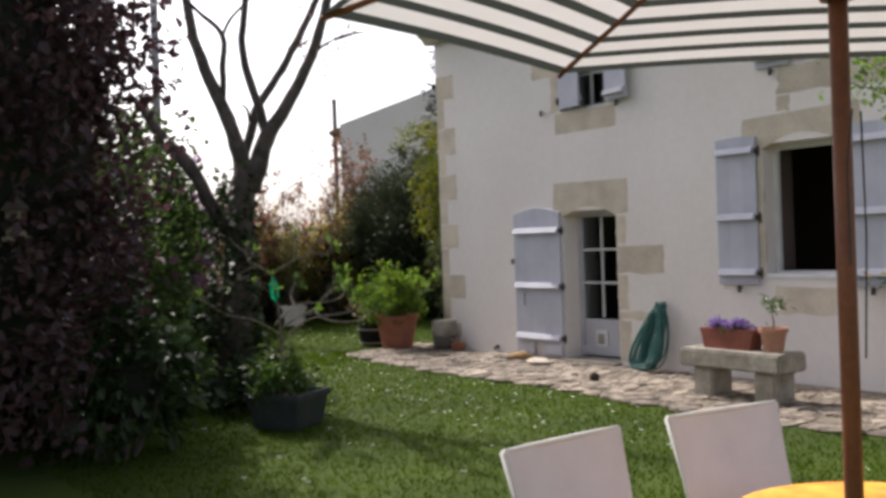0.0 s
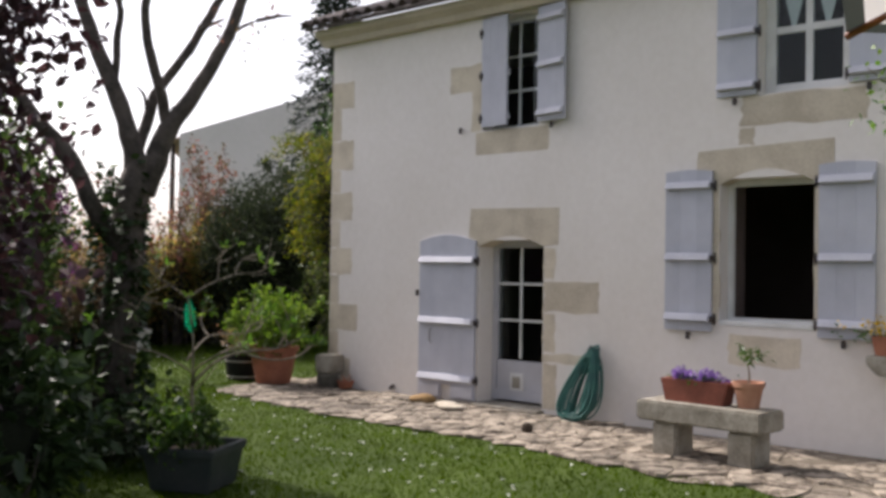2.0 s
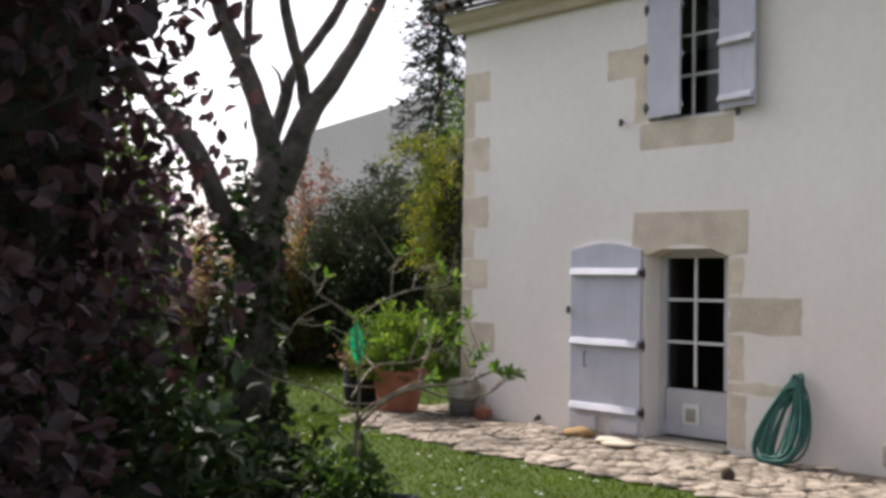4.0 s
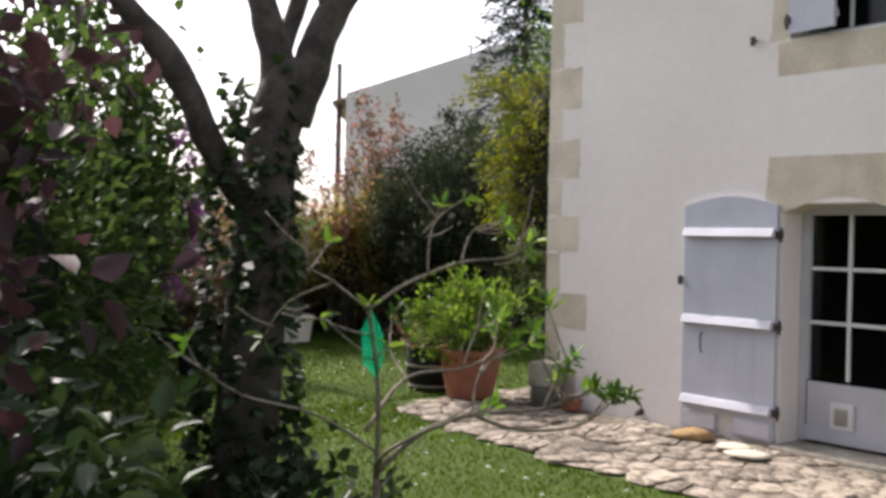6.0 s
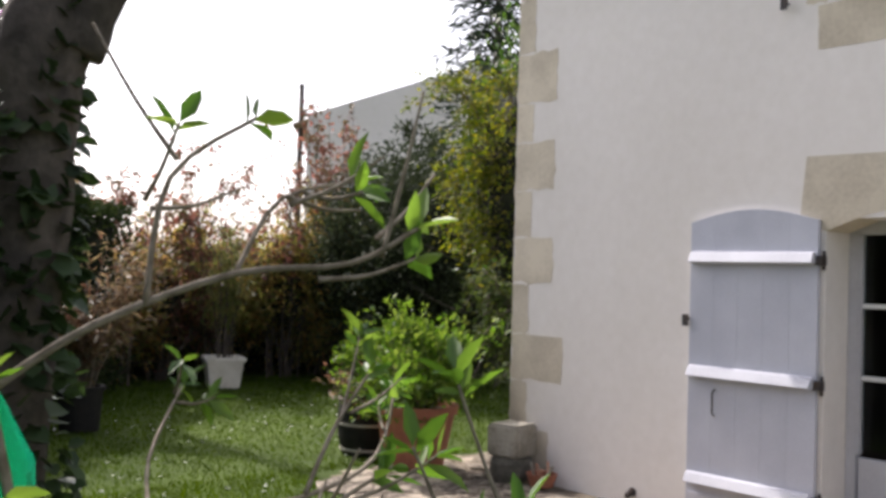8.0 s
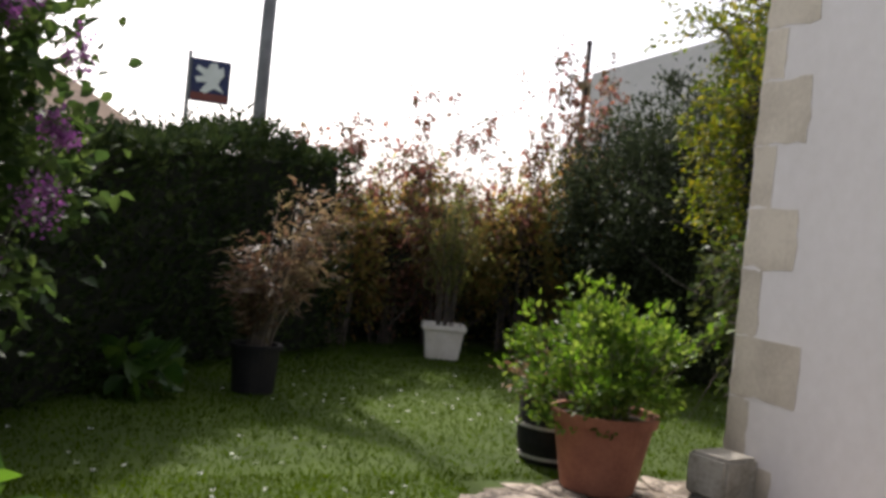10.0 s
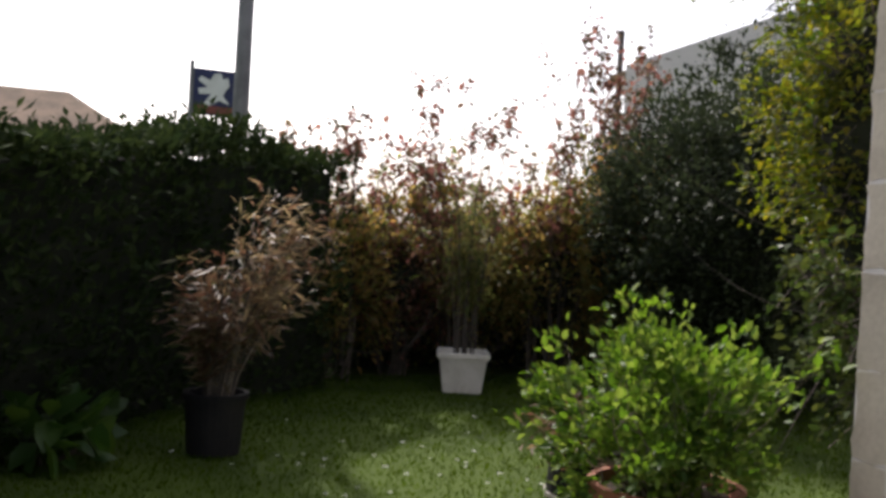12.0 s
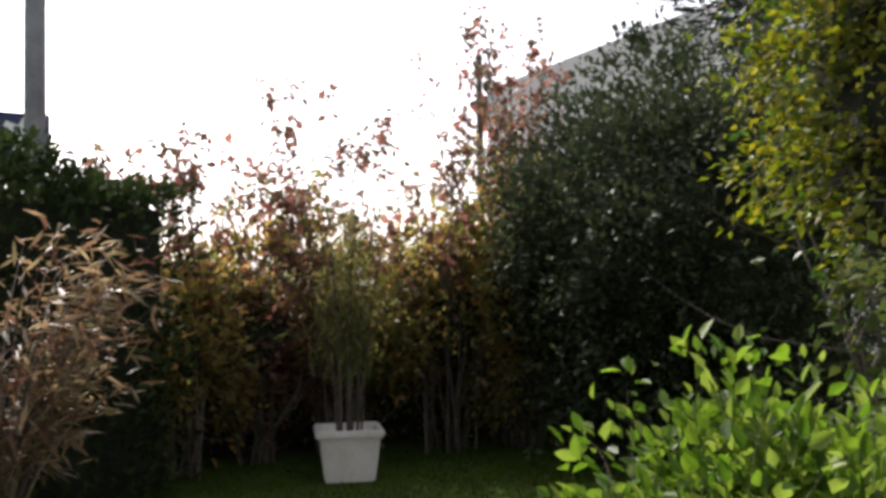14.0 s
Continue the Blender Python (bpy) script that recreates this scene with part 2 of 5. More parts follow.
L_SPRUCE = leaf_mat("spruce_needles", [(0.015, 0.028, 0.018), (0.025, 0.04, 0.024)], gloss=0.2, through_light=0.1)
L_LILAC = leaf_mat("lilac_blossom", [(0.20, 0.07, 0.20), (0.30, 0.12, 0.28)], gloss=0.2, through_light=0.3)
L_PETAL = leaf_mat("purple_petals", [(0.20, 0.11, 0.33), (0.32, 0.20, 0.48)], gloss=0.2, through_light=0.3)
L_DAISY = leaf_mat("daisy_petals", [(0.75, 0.75, 0.70), (0.8, 0.8, 0.78)], gloss=0.2, through_light=0.2)
L_YFLOWER = leaf_mat("yellow_petals", [(0.6, 0.42, 0.03), (0.7, 0.5, 0.08)], gloss=0.2, through_light=0.3)


# ---- mesh helpers ----
class Geo:
    """Collects boxes, tubes and turned shapes into one mesh."""

    def __init__(self):
        self.v, self.f = [], []

    def add(self, verts, faces):
        k = len(self.v)
        self.v += [tuple(p) for p in verts]
        self.f += [tuple(i + k for i in f) for f in faces]
        return self

    def box(self, x0, x1, y0, y1, z0, z1, m=None):
        vs = [Vector((x, y, z)) for x in (x0, x1) for y in (y0, y1) for z in (z0, z1)]
        if m:
            vs = [m @ p for p in vs]
        return self.add(vs, [(0, 1, 3, 2), (4, 6, 7, 5), (0, 4, 5, 1), (2, 3, 7, 6), (0, 2, 6, 4), (1, 5, 7, 3)])

    def prism(self, outline, x0, x1):
        """An outline of (y, z) points, run from x0 to x1."""
        n = len(outline)
        vs = [(x0, y, z) for y, z in outline] + [(x1, y, z) for y, z in outline]
        return self.add(vs, [tuple(range(n))[::-1], tuple(range(n, 2 * n))] + [(i, (i + 1) % n, n + (i + 1) % n, n + i) for i in range(n)])

    def tube(self, pts, radii, sides=8, cap=True):
        pts = [Vector(p) for p in pts]
        if isinstance(radii, (int, float)):
            radii = [radii] * len(pts)
        side, vs, fs = None, [], []
        for i, p in enumerate(pts):
            d = (pts[min(i + 1, len(pts) - 1)] - pts[max(i - 1, 0)]).normalized()
            if side is None:
                side = d.orthogonal().normalized()
            side = (side - d * side.dot(d)).normalized()
            up = d.cross(side)
            for s in range(sides):
                a = 2 * math.pi * s / sides
                vs.append(p + (side * math.cos(a) + up * math.sin(a)) * radii[i])
        for i in range(len(pts) - 1):
            for s in range(sides):
                a, b = i * sides + s, i * sides + (s + 1) % sides
                fs.append((a, b, b + sides, a + sides))
        if cap:
            fs += [tuple(range(sides))[::-1], tuple(range(len(vs) - sides, len(vs)))]
        return self.add(vs, fs)

    def lathe(self, profile, sides=32, centre=(0, 0, 0), squash=1.0):
        """A profile of (radius, z), turned round z."""
        vs, fs = [], []
        for r, z in profile:
            for s in range(sides):
                a = 2 * math.pi * s / sides
                vs.append((centre[0] + r * math.cos(a), centre[1] + r * squash * math.sin(a), centre[2] + z))
        for i in range(len(profile) - 1):
            for s in range(sides):
                a, b = i * sides + s, i * sides + (s + 1) % sides
                fs.append((a, b, b + sides, a + sides))
        return self.add(vs, fs)

    def mesh(self, name, bevel=0.0, smooth=False, fix=True):
        me = bpy.data.meshes.new(name)
        me.from_pydata(self.v, [], self.f)
        if bevel or fix:
            bm = bmesh.new()
            bm.from_mesh(me)
            if fix:
                bmesh.ops.recalc_face_normals(bm, faces=bm.faces)
            if bevel:
                bmesh.ops.bevel(bm, geom=[e for e in bm.edges if e.is_manifold and e.calc_face_angle(0) > 0.5], offset=bevel, segments=2, affect="EDGES", clamp_overlap=True)
            bm.to_mesh(me)
            bm.free()
        if smooth:
            me.polygons.foreach_set("use_smooth", [True] * len(me.polygons))
        return me


def thing(name, loc, label, category, group="", rz=0.0):
    ob = new(name)
    ob.matrix_world = pose(*loc, 0, 0, rz)
    return tagged(ob, label, category, group)


def part(name, geo, material, parent, label="", bevel=0.0, smooth=False, fix=True, kind=""):
    me = geo if isinstance(geo, bpy.types.Mesh) else geo.mesh(name, bevel, smooth, fix)
    if material and not me.materials:
        me.materials.append(material)
    ob = new(name, me)
    ob.parent = parent
    return tagged(ob, label, "", "", kind)


def solid(name, geo, material, label, category="", kind="structure", bevel=0.0, smooth=False, fix=True):
    me = geo.mesh(name, bevel, smooth, fix)
    me.materials.append(material)
    return tagged(new(name, me), label, category, "", kind)


RNG = np.random.default_rng(7)


def leaves_mesh(name, pts, length, width, fold=0.25, axis=None, spread=1.0, droop=0.0, big=False, vary=0.35):
    """One leaf at each point: a folded blade. axis: unit vectors the leaves point along, loosened by spread."""
    n = len(pts)
    d = RNG.normal(size=(n, 3))
    if axis is not None:
        d = axis + spread * d * 0.6
    d[:, 2] -= droop
    d /= np.linalg.norm(d, axis=1)[:, None] + 1e-9
    r = np.cross(d, RNG.normal(size=(n, 3)) * 0.6 + np.array([0, 0, 1.0]))
    r /= np.linalg.norm(r, axis=1)[:, None] + 1e-9
    u = np.cross(r, d)
    s = (1 + vary * RNG.uniform(-1, 1, n))[:, None]
    L, W = length * s, width * s
    if big:
        cols = [pts, pts + d * L * 0.35 + r * W * 0.5 + u * W * fold, pts + d * L * 0.72 + r * W * 0.36 + u * W * fold * 0.5, pts + d * L - u * L * 0.08,
                pts + d * L * 0.72 - r * W * 0.36 + u * W * fold * 0.5, pts + d * L * 0.35 - r * W * 0.5 + u * W * fold]
        faces = np.array([[0, 1, 2], [0, 2, 3], [0, 3, 4], [0, 4, 5]])
    else:
        cols = [pts, pts + d * L * 0.45 + r * W * 0.5 + u * W * fold, pts + d * L, pts + d * L * 0.45 - r * W * 0.5 + u * W * fold]
        faces = np.array([[0, 1, 2], [0, 2, 3]])
    k = len(cols)
    v = np.stack(cols, 1).reshape(-1, 3)
    f = (faces[None] + (np.arange(n) * k)[:, None, None]).reshape(-1, 3)
    me = bpy.data.meshes.new(name)
    me.vertices.add(len(v))
    me.vertices.foreach_set("co", v.ravel())
    me.loops.add(f.size)
    me.loops.foreach_set("vertex_index", f.ravel().astype(np.int32))
    me.polygons.add(len(f))
    me.polygons.foreach_set("loop_start", np.arange(0, f.size, 3, dtype=np.int32))
    me.update(calc_edges=True)
    return me


def crown(n, centre, radii, clumps=40, inner=0.35, clump_size=0.28, rough=0.25, seed=1):
    """Points of a crown: clumps over an uneven ellipsoid, most of them near its outside."""
    g = np.random.default_rng(seed)
    d = g.normal(size=(clumps, 3))
    d /= np.linalg.norm(d, axis=1)[:, None]
    rad = (inner + (1 - inner) * g.uniform(0, 1, clumps) ** 0.5) * np.clip(1 + rough * g.normal(size=clumps), 0.6, 1.15)
    c = d * rad[:, None]
    w = g.uniform(0.4, 1.6, clumps)
    pick = g.choice(clumps, n, p=w / w.sum())
    p = c[pick] + g.normal(size=(n, 3)) * clump_size * (0.6 + 0.8 * g.uniform(0, 1, clumps)[pick])[:, None]
    return p * np.array(radii) + np.array(centre)


def bough(rng, start, way, length, radius, geo, tips, depth=2, split=3, wander=0.25, lift=0.15):
    """A limb with smaller limbs on it; the ends go into tips."""
    p, d, pts, rad = Vector(start), Vector(way).normalized(), [Vector(start)], [radius]
    steps = 5
    for i in range(steps):
        d = (d + Vector(rng.normal(size=3)) * wander + Vector((0, 0, lift))).normalized()
        p = p + d * length / steps
        pts.append(p.copy())
        rad.append(radius * (1 - 0.8 * (i + 1) / steps))
        if depth and i >= 1:
            for _ in range(max(1, split - 2) if i < steps - 1 else 1):
                side = (d + Vector(rng.normal(size=3)) * 0.9).normalized()
                bough(rng, p, side, length * 0.5, rad[-1] * 0.7, geo, tips, depth - 1, split, wander, lift)
    geo.tube(pts, rad, 5 if radius < 0.02 else 8)
    tips.append((pts[-1], d))
    return pts


# ---- ground ----
gg = Geo()
far = [-400, -150, -60, -25] + [-10 + 35 * i / 34 for i in range(35)] + [45, 90, 200, 500]
for x in far:
    for y in far:
        bumpy = 0.012 * noise.noise((x * 0.7, y * 0.7, 0)) if -10 <= x <= 25 and -10 <= y <= 25 else 0
        gg.v.append((x, y, bumpy - 0.012))
W = len(far)
gg.f = [(i * W + j, (i + 1) * W + j, (i + 1) * W + j + 1, i * W + j + 1) for i in range(W - 1) for j in range(W - 1)]
solid("ground", gg, M_GRASS_SOIL, "short green lawn with thin dry patches", smooth=True, fix=True)


def terrace_edge(y):
    """Where the paving ends, seen along the house."""
    ys = [-4, 4.1, 5.6, 6.8, 8.4, 9.9, 10.9, 12.6, 13.1]
    xs = [6.85, 6.88, 6.92, 6.97, 7.14, 7.05, 7.12, 7.4, 7.65]
    return float(np.interp(y, ys, xs))


def blades(n, x0, x1, y0, y1, seed):
    g = np.random.default_rng(seed)
    x, y = g.uniform(x0, x1, n), g.uniform(y0, y1, n)
    keep = (x < np.array([terrace_edge(v) for v in y])) | (y > 13.3)
    keep &= ~((x > 9.0) & (y < 12.4))
    x, y = x[keep], y[keep]
    return np.stack([x, y, np.full(len(x), -0.012)], 1)


gp = np.concatenate([blades(100000, 1.5, 9.5, 3, 13.5, 1), blades(80000, 3.5, 14, 12, 20, 2), blades(20000, -3, 7, -2, 4, 3)])
up = np.tile(np.array([[0, 0, 1.0]]), (len(gp), 1))
tagged(part("grass", leaves_mesh("grass", gp, 0.034, 0.010, 0.1, up, 0.9), L_GRASS, None, "short mown green grass of the lawn"), "", "grass", "", "stuff")
g = np.random.default_rng(5)
spots = np.concatenate([g.normal((8.6, 15.9), (1.0, 0.8), (45, 2)), g.normal((6.3, 12.6), (1.0, 0.9), (40, 2)), g.normal((5.6, 6.6), (1.2, 1.4), (60, 2)), g.normal((6.0, 9.6), (0.8, 1.6), (50, 2)), g.uniform((2, 2), (7, 16), (40, 2))])
spots = np.array([s for s in spots if s[0] < terrace_edge(s[1]) - 0.1 or s[1] > 13.5])
dz = np.concatenate([np.stack([spots[:, 0] + 0.012 * math.cos(k * 1.257), spots[:, 1] + 0.012 * math.sin(k * 1.257), np.full(len(spots), 0.05)], 1) for k in range(5)])
tagged(part("daisies", leaves_mesh("daisies", dz, 0.015, 0.011, 0.05, np.tile([[0.3, 0.3, 0.5]], (len(dz), 1)), 0.9), L_DAISY, None, "small white daisies scattered in the lawn"), "", "flowers", "", "stuff")

# ---- house ----
FX, END, WT = 9.04, 12.36, 0.5
OPEN = {"door": (8.58, 9.58, 0.03, 2.08), "low": (5.33, 6.33, 1.18, 2.70), "up_a": (8.68, 9.55, 3.46, 4.88), "up_b": (5.02, 5.92, 3.55, 4.88)}
ysb = sorted({-4.0, END, *[v for o in OPEN.values() for v in o[:2]]})
zsb = sorted({-0.2, 5.0, *[v for o in OPEN.values() for v in o[2:]]})


def is_open(y, z):
    return any(a < y < b and c < z < d for a, b, c, d in OPEN.values())


wall = Geo()
for i in range(len(ysb) - 1):
    for j in range(len(zsb) - 1):
        if not is_open((ysb[i] + ysb[i + 1]) / 2, (zsb[j] + zsb[j + 1]) / 2):
            for x in (FX, FX + WT):
                wall.add([(x, ysb[i], zsb[j]), (x, ysb[i + 1], zsb[j]), (x, ysb[i + 1], zsb[j + 1]), (x, ysb[i], zsb[j + 1])], [(0, 1, 2, 3)] if x > FX else [(3, 2, 1, 0)])
for a, b, c, d in OPEN.values():
    for p, q in (((a, c), (a, d)), ((a, d), (b, d)), ((b, d), (b, c)), ((b, c), (a, c))):
        wall.add([(FX, *p), (FX, *q), (FX + WT, *q), (FX + WT, *p)], [(0, 1, 2, 3)])
facade = solid("wall_west", wall, M_RENDER, "pale cream lime-rendered facade with limestone dressings", fix=False)
solid("wall_north", Geo().add(
    [(FX + 0.5, END, -0.2), (17, END, -0.2), (17, END, 5.0), (13.0, END, 6.6), (FX + 0.5, END, 5.0), (FX + 0.5, END - 0.5, -0.2), (17, END - 0.5, -0.2), (17, END - 0.5, 5.0), (13.0, END - 0.5, 6.6), (FX + 0.5, END - 0.5, 5.0)],
    [(0, 1, 2, 3, 4), (9, 8, 7, 6, 5), (0, 5, 6, 1), (1, 6, 7, 2), (2, 7, 8, 3), (3, 8, 9, 4), (4, 9, 5, 0)]), M_RENDER, "rendered end wall of the house")
solid("wall_east", Geo().box(16.5, 17, -4, END - 0.5, -0.2, 5.0), M_RENDER, "rendered back wall of the house")
solid("wall_south", Geo().box(FX + 0.5, 16.5, -4, -3.5, -0.2, 5.0), M_RENDER, "rendered far end wall of the house")
# indoor surfaces added behind the openings, dark in place of indoor shade
solid("floor", Geo().box(FX + 0.5, 16.5, -3.5, END - 0.5, -0.2, 0.0), M_UNLIT, "indoor floor coloured dark for the unlit room")
solid("ceiling", Geo().box(FX + 0.5, 16.5, -3.5, END - 0.5, 2.95, 3.15), M_UNLIT, "indoor ceiling between the storeys, coloured dark for the unlit rooms")
solid("wall_inner", Geo().box(12.2, 12.35, -3.5, END - 0.5, 0.0, 5.0), M_UNLIT, "added inner wall behind the windows, coloured dark for the unlit rooms")
cor = Geo().prism([(FX - 0.10, 4.90), (FX - 0.14, 4.97), (FX - 0.24, 5.03), (FX - 0.28, 5.10), (FX + 0.5, 5.10), (FX + 0.5, 5.0), (FX + 0.003, 5.0), (FX - 0.004, 4.90)], 0, 1)
cor.v = [(y, -4.0 if x == 0 else END + 0.14, z) for x, y, z in cor.v]
solid("cornice", cor, mat("cornice_plaster", (0.64, 0.57, 0.47), (0.52, 0.46, 0.37), scale=1.5, fine=20, rough=0.93, bump=0.1), "moulded cream cornice under the eaves")
roof = Geo()
for s in (0, 1):
    x0, x1, z0, z1 = ((FX - 0.34, 13.0, 5.14, 6.75), (17.3, 13.0, 5.14, 6.75))[s]
    roof.add([(x0, -4.2, z0), (x1, -4.2, z1), (x1, END + 0.25, z1), (x0, END + 0.25, z0), (x0, -4.2, z0 - 0.05), (x1, -4.2, z1 - 0.05), (x1, END + 0.25, z1 - 0.05), (x0, END + 0.25, z0 - 0.05)],
             [(0, 1, 2, 3), (7, 6, 5, 4), (0, 3, 7, 4), (1, 5, 6, 2), (0, 4, 5, 1), (3, 2, 6, 7)])
roof_ob = solid("roof", roof, M_TILE, "low roof of weathered brown canal tiles")


def arch_stone(y0, y1, z0, z1, rise, a, b):
    """A stone whose underside is cut to a flat arch between a and b, proud of the wall."""
    out = [(y0, z0), (y0, z1), (y1, z1), (y1, z0), (b, z0)] + [(b + (a - b) * k / 10, z0 + rise * math.sin(math.pi * k / 10)) for k in range(1, 10)] + [(a, z0)]
    return out


def stone(outline, proud=0.0025, depth=0.03, name="stone_block"):
    ob = part(name, Geo().prism(outline, FX - proud, FX + depth), M_STONE, facade)
    return ob


def rect(y0, y1, z0, z1, wob=0.02, seed=0):
    """A roughly cut block: its outline wavers where the render laps over it."""
    g, out = np.random.default_rng(seed), []
    corners = [(y0, z0), (y0, z1), (y1, z1), (y1, z0)]
    for k in range(4):
        (a, c), (b, d) = corners[k], corners[(k + 1) % 4]
        for s in range(5):
            t = s / 5
            out.append((a + (b - a) * t + g.normal() * wob * 0.5, c + (d - c) * t + g.normal() * wob * 0.5))
    return out


# arched lintels fill the square tops of door and window
stone([(8.37, 2.02), (8.36, 2.46), (9.72, 2.48), (9.76, 2.08), (9.58, 2.0)] + [(9.58 - 1.0 * k / 10, 2.0 + 0.13 * math.sin(math.pi * k / 10)) for k in range(1, 10)] + [(8.58, 2.0)], 0.003, 0.30, "lintel")
stone([(5.14, 2.70), (5.14, 3.05), (6.58, 3.0), (6.60, 2.78), (6.33, 2.64)] + [(6.33 - 1.0 * k / 10, 2.64 + 0.15 * math.sin(math.pi * k / 10)) for k in range(1, 10)] + [(5.33, 2.64)], 0.003, 0.20, "lintel")
for i, (y0, y1, z0, z1) in enumerate([(8.575, 8.38, 0.06, 0.60), (8.575, 7.80, 1.22, 1.58), (8.575, 8.40, 0.74, 1.2), (8.575, 8.42, 1.61, 1.98), (8.575, 8.0, 0.62, 0.72)]):
    stone(rect(min(y0, y1), max(y0, y1), z0, z1, 0.02, i))
for i, (y0, y1, z0, z1) in enumerate([(5.46, 6.22, 0.78, 1.08), (6.335, 6.44, 1.2, 2.7), (5.2, 5.325, 1.2, 2.66)]):
    stone(rect(y0, y1, z0, z1, 0.015, 20 + i))
stone(rect(8.53, 9.66, 3.16, 3.45, 0.012, 30))
stone(rect(9.56, 10.10, 3.98, 4.32, 0.02, 31))
stone(rect(9.56, 9.72, 3.46, 3.97, 0.02, 32))
stone(rect(4.83, 6.10, 3.22, 3.54, 0.03, 33))
stone(rect(5.95, 6.12, 3.05, 3.22, 0.02, 34))
QUOINS = [(4.36, 3.98), (3.51, 3.10), (2.77, 2.38), (1.98, 1.61), (1.18, 0.81), (0.42, 0.05)]
for i, (z1, z0) in enumerate(QUOINS):
    stone(rect(11.92 if i != 4 else 11.78, END - 0.002, z0, z1, 0.018, 40 + i), name="quoin")
    if i < 5:
        stone(rect(12.17, END - 0.002, QUOINS[i + 1][0] + 0.012, z0 - 0.012, 0.012, 60 + i), name="quoin")
solid("plinth_threshold", Geo().box(8.9, 9.5, 8.55, 9.6, -0.05, 0.04), M_OLDSTONE, "worn stone threshold of the door", bevel=0.01)


# ---- openings ----
def glazed(name, label, y0, y1, z0, z1, x, cols, rows, frame_w, bar_w, material, panes=True):
    """A frame with glazing bars and one pane to each light."""
    ob = tagged(new(name), label, "", "", "structure")
    ob.matrix_world = pose(x, y0, z0)
    w, h = y1 - y0, z1 - z0
    for nm, a in (("frame_jamb", (0, frame_w, 0, h)), ("frame_jamb", (w - frame_w, w, 0, h)), ("frame_head", (frame_w, w - frame_w, h - frame_w, h)), ("frame_sill", (frame_w, w - frame_w, 0, frame_w))):
        part(nm, Geo().box(-0.03, 0.03, *a), material, ob, bevel=0.006)
    iw, ih = w - 2 * frame_w, h - 2 * frame_w
    for c in range(1, cols):
        yy = frame_w + iw * c / cols
        part("glazing_bar", Geo().box(-0.018, 0.018, yy - bar_w / 2, yy + bar_w / 2, frame_w, h - frame_w), material, ob, bevel=0.004)
    for r in range(1, rows):
        zz = frame_w + ih * r / rows
        for c in range(cols):
            part("glazing_bar", Geo().box(-0.016, 0.016, frame_w + iw * c / cols + (bar_w / 2 if c else 0), frame_w + iw * (c + 1) / cols - (bar_w / 2 if c < cols - 1 else 0), zz - bar_w / 2, zz + bar_w / 2), material, ob, bevel=0.004)
    for c in range(cols if panes else 0):
        for r in range(rows):
            p = part("pane", Geo().box(-0.003, 0.003, frame_w + iw * c / cols + 0.002, frame_w + iw * (c + 1) / cols - 0.002, frame_w + ih * r / rows + 0.002, frame_w + ih * (r + 1) / rows - 0.002), M_GLASS, ob)
            p.visible_shadow = False
    return ob


DX = 9.36
door = tagged(new("door_1"), "grey-painted glazed door with six panes and a cat flap", "", "", "structure")
door.matrix_world = pose(DX, 8.58, 0.05)
part("door_panel", Geo().box(-0.022, 0.022, 0.10, 0.92, 0.02, 0.52), M_DOOR, door, "lower panel", bevel=0.004)
part("kick_board", Geo().box(-0.04, -0.024, 0.08, 0.93, 0.02, 0.15), M_DOOR, door, bevel=0.005)
for y0, y1, z0, z1 in ((0.0, 0.09, 0, 2.1), (0.93, 1.0, 0, 2.1), (0.09, 0.21, 0.54, 1.96), (0.91, 0.93, 0.54, 1.96), (0.09, 0.93, 1.94, 2.1)):
    part("door_stile", Geo().box(-0.03, 0.03, y0, y1, z0, z1), M_DOOR, door, bevel=0.004)
for c in range(2):
    for r in range(3):
        p = part("pane", Geo().box(-0.003, 0.003, 0.215 + c * 0.348, 0.555 + c * 0.348, 0.565 + r * 0.46, 1.01 + r * 0.46), M_GLASS, door)
        p.visible_shadow = False
part("glazing_bar", Geo().box(-0.02, 0.02, 0.545, 0.575, 0.55, 1.94), M_WHITE, door, bevel=0.004)
for r in range(1, 3):
    for y0, y1 in ((0.21, 0.545), (0.575, 0.91)):
        part("glazing_bar", Geo().box(-0.018, 0.018, y0, y1, 0.55 + r * 0.46, 0.58 + r * 0.46), M_WHITE, door, bevel=0.004)
fl = part("cat_flap", Geo().box(-0.05, -0.023, 0.48, 0.70, 0.14, 0.37), M_WHITE, door, "cream plastic cat flap", bevel=0.012)
part("flap_pane", Geo().box(-0.055, -0.051, 0.53, 0.65, 0.18, 0.32), M_OLDSTONE, fl, bevel=0.001)
win = glazed("window_1", "white-framed ground-floor window standing open, dark inside", 5.33, 6.33, 1.19, 2.79, 9.27, 1, 1, 0.06, 0.03, M_WHITE, False)
part("window_sill", Geo().box(-0.24, -0.031, 0.0, 1.0, -0.02, 0.035), M_WHITE, win, "white sill", bevel=0.008)
# added dark boards cover the pale reveal, for the shade behind the frame
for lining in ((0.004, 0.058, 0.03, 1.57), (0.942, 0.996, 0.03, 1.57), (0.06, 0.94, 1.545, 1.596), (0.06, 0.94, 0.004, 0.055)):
    part("shade_lining", Geo().box(0.032, 0.268, *lining), M_UNLIT, win, "dark boards added for the shade on the inner reveal", bevel=0.003)
part("head_panel", Geo().box(-0.028, 0.028, 0.061, 0.939, 1.44, 1.539), M_WHITE, win, "white boarded head under the arch", bevel=0.004)
glazed("window_2", "tall upper window with white glazing bars", 8.68, 9.55, 3.46, 4.88, 9.24, 2, 3, 0.06, 0.03, M_WHITE)
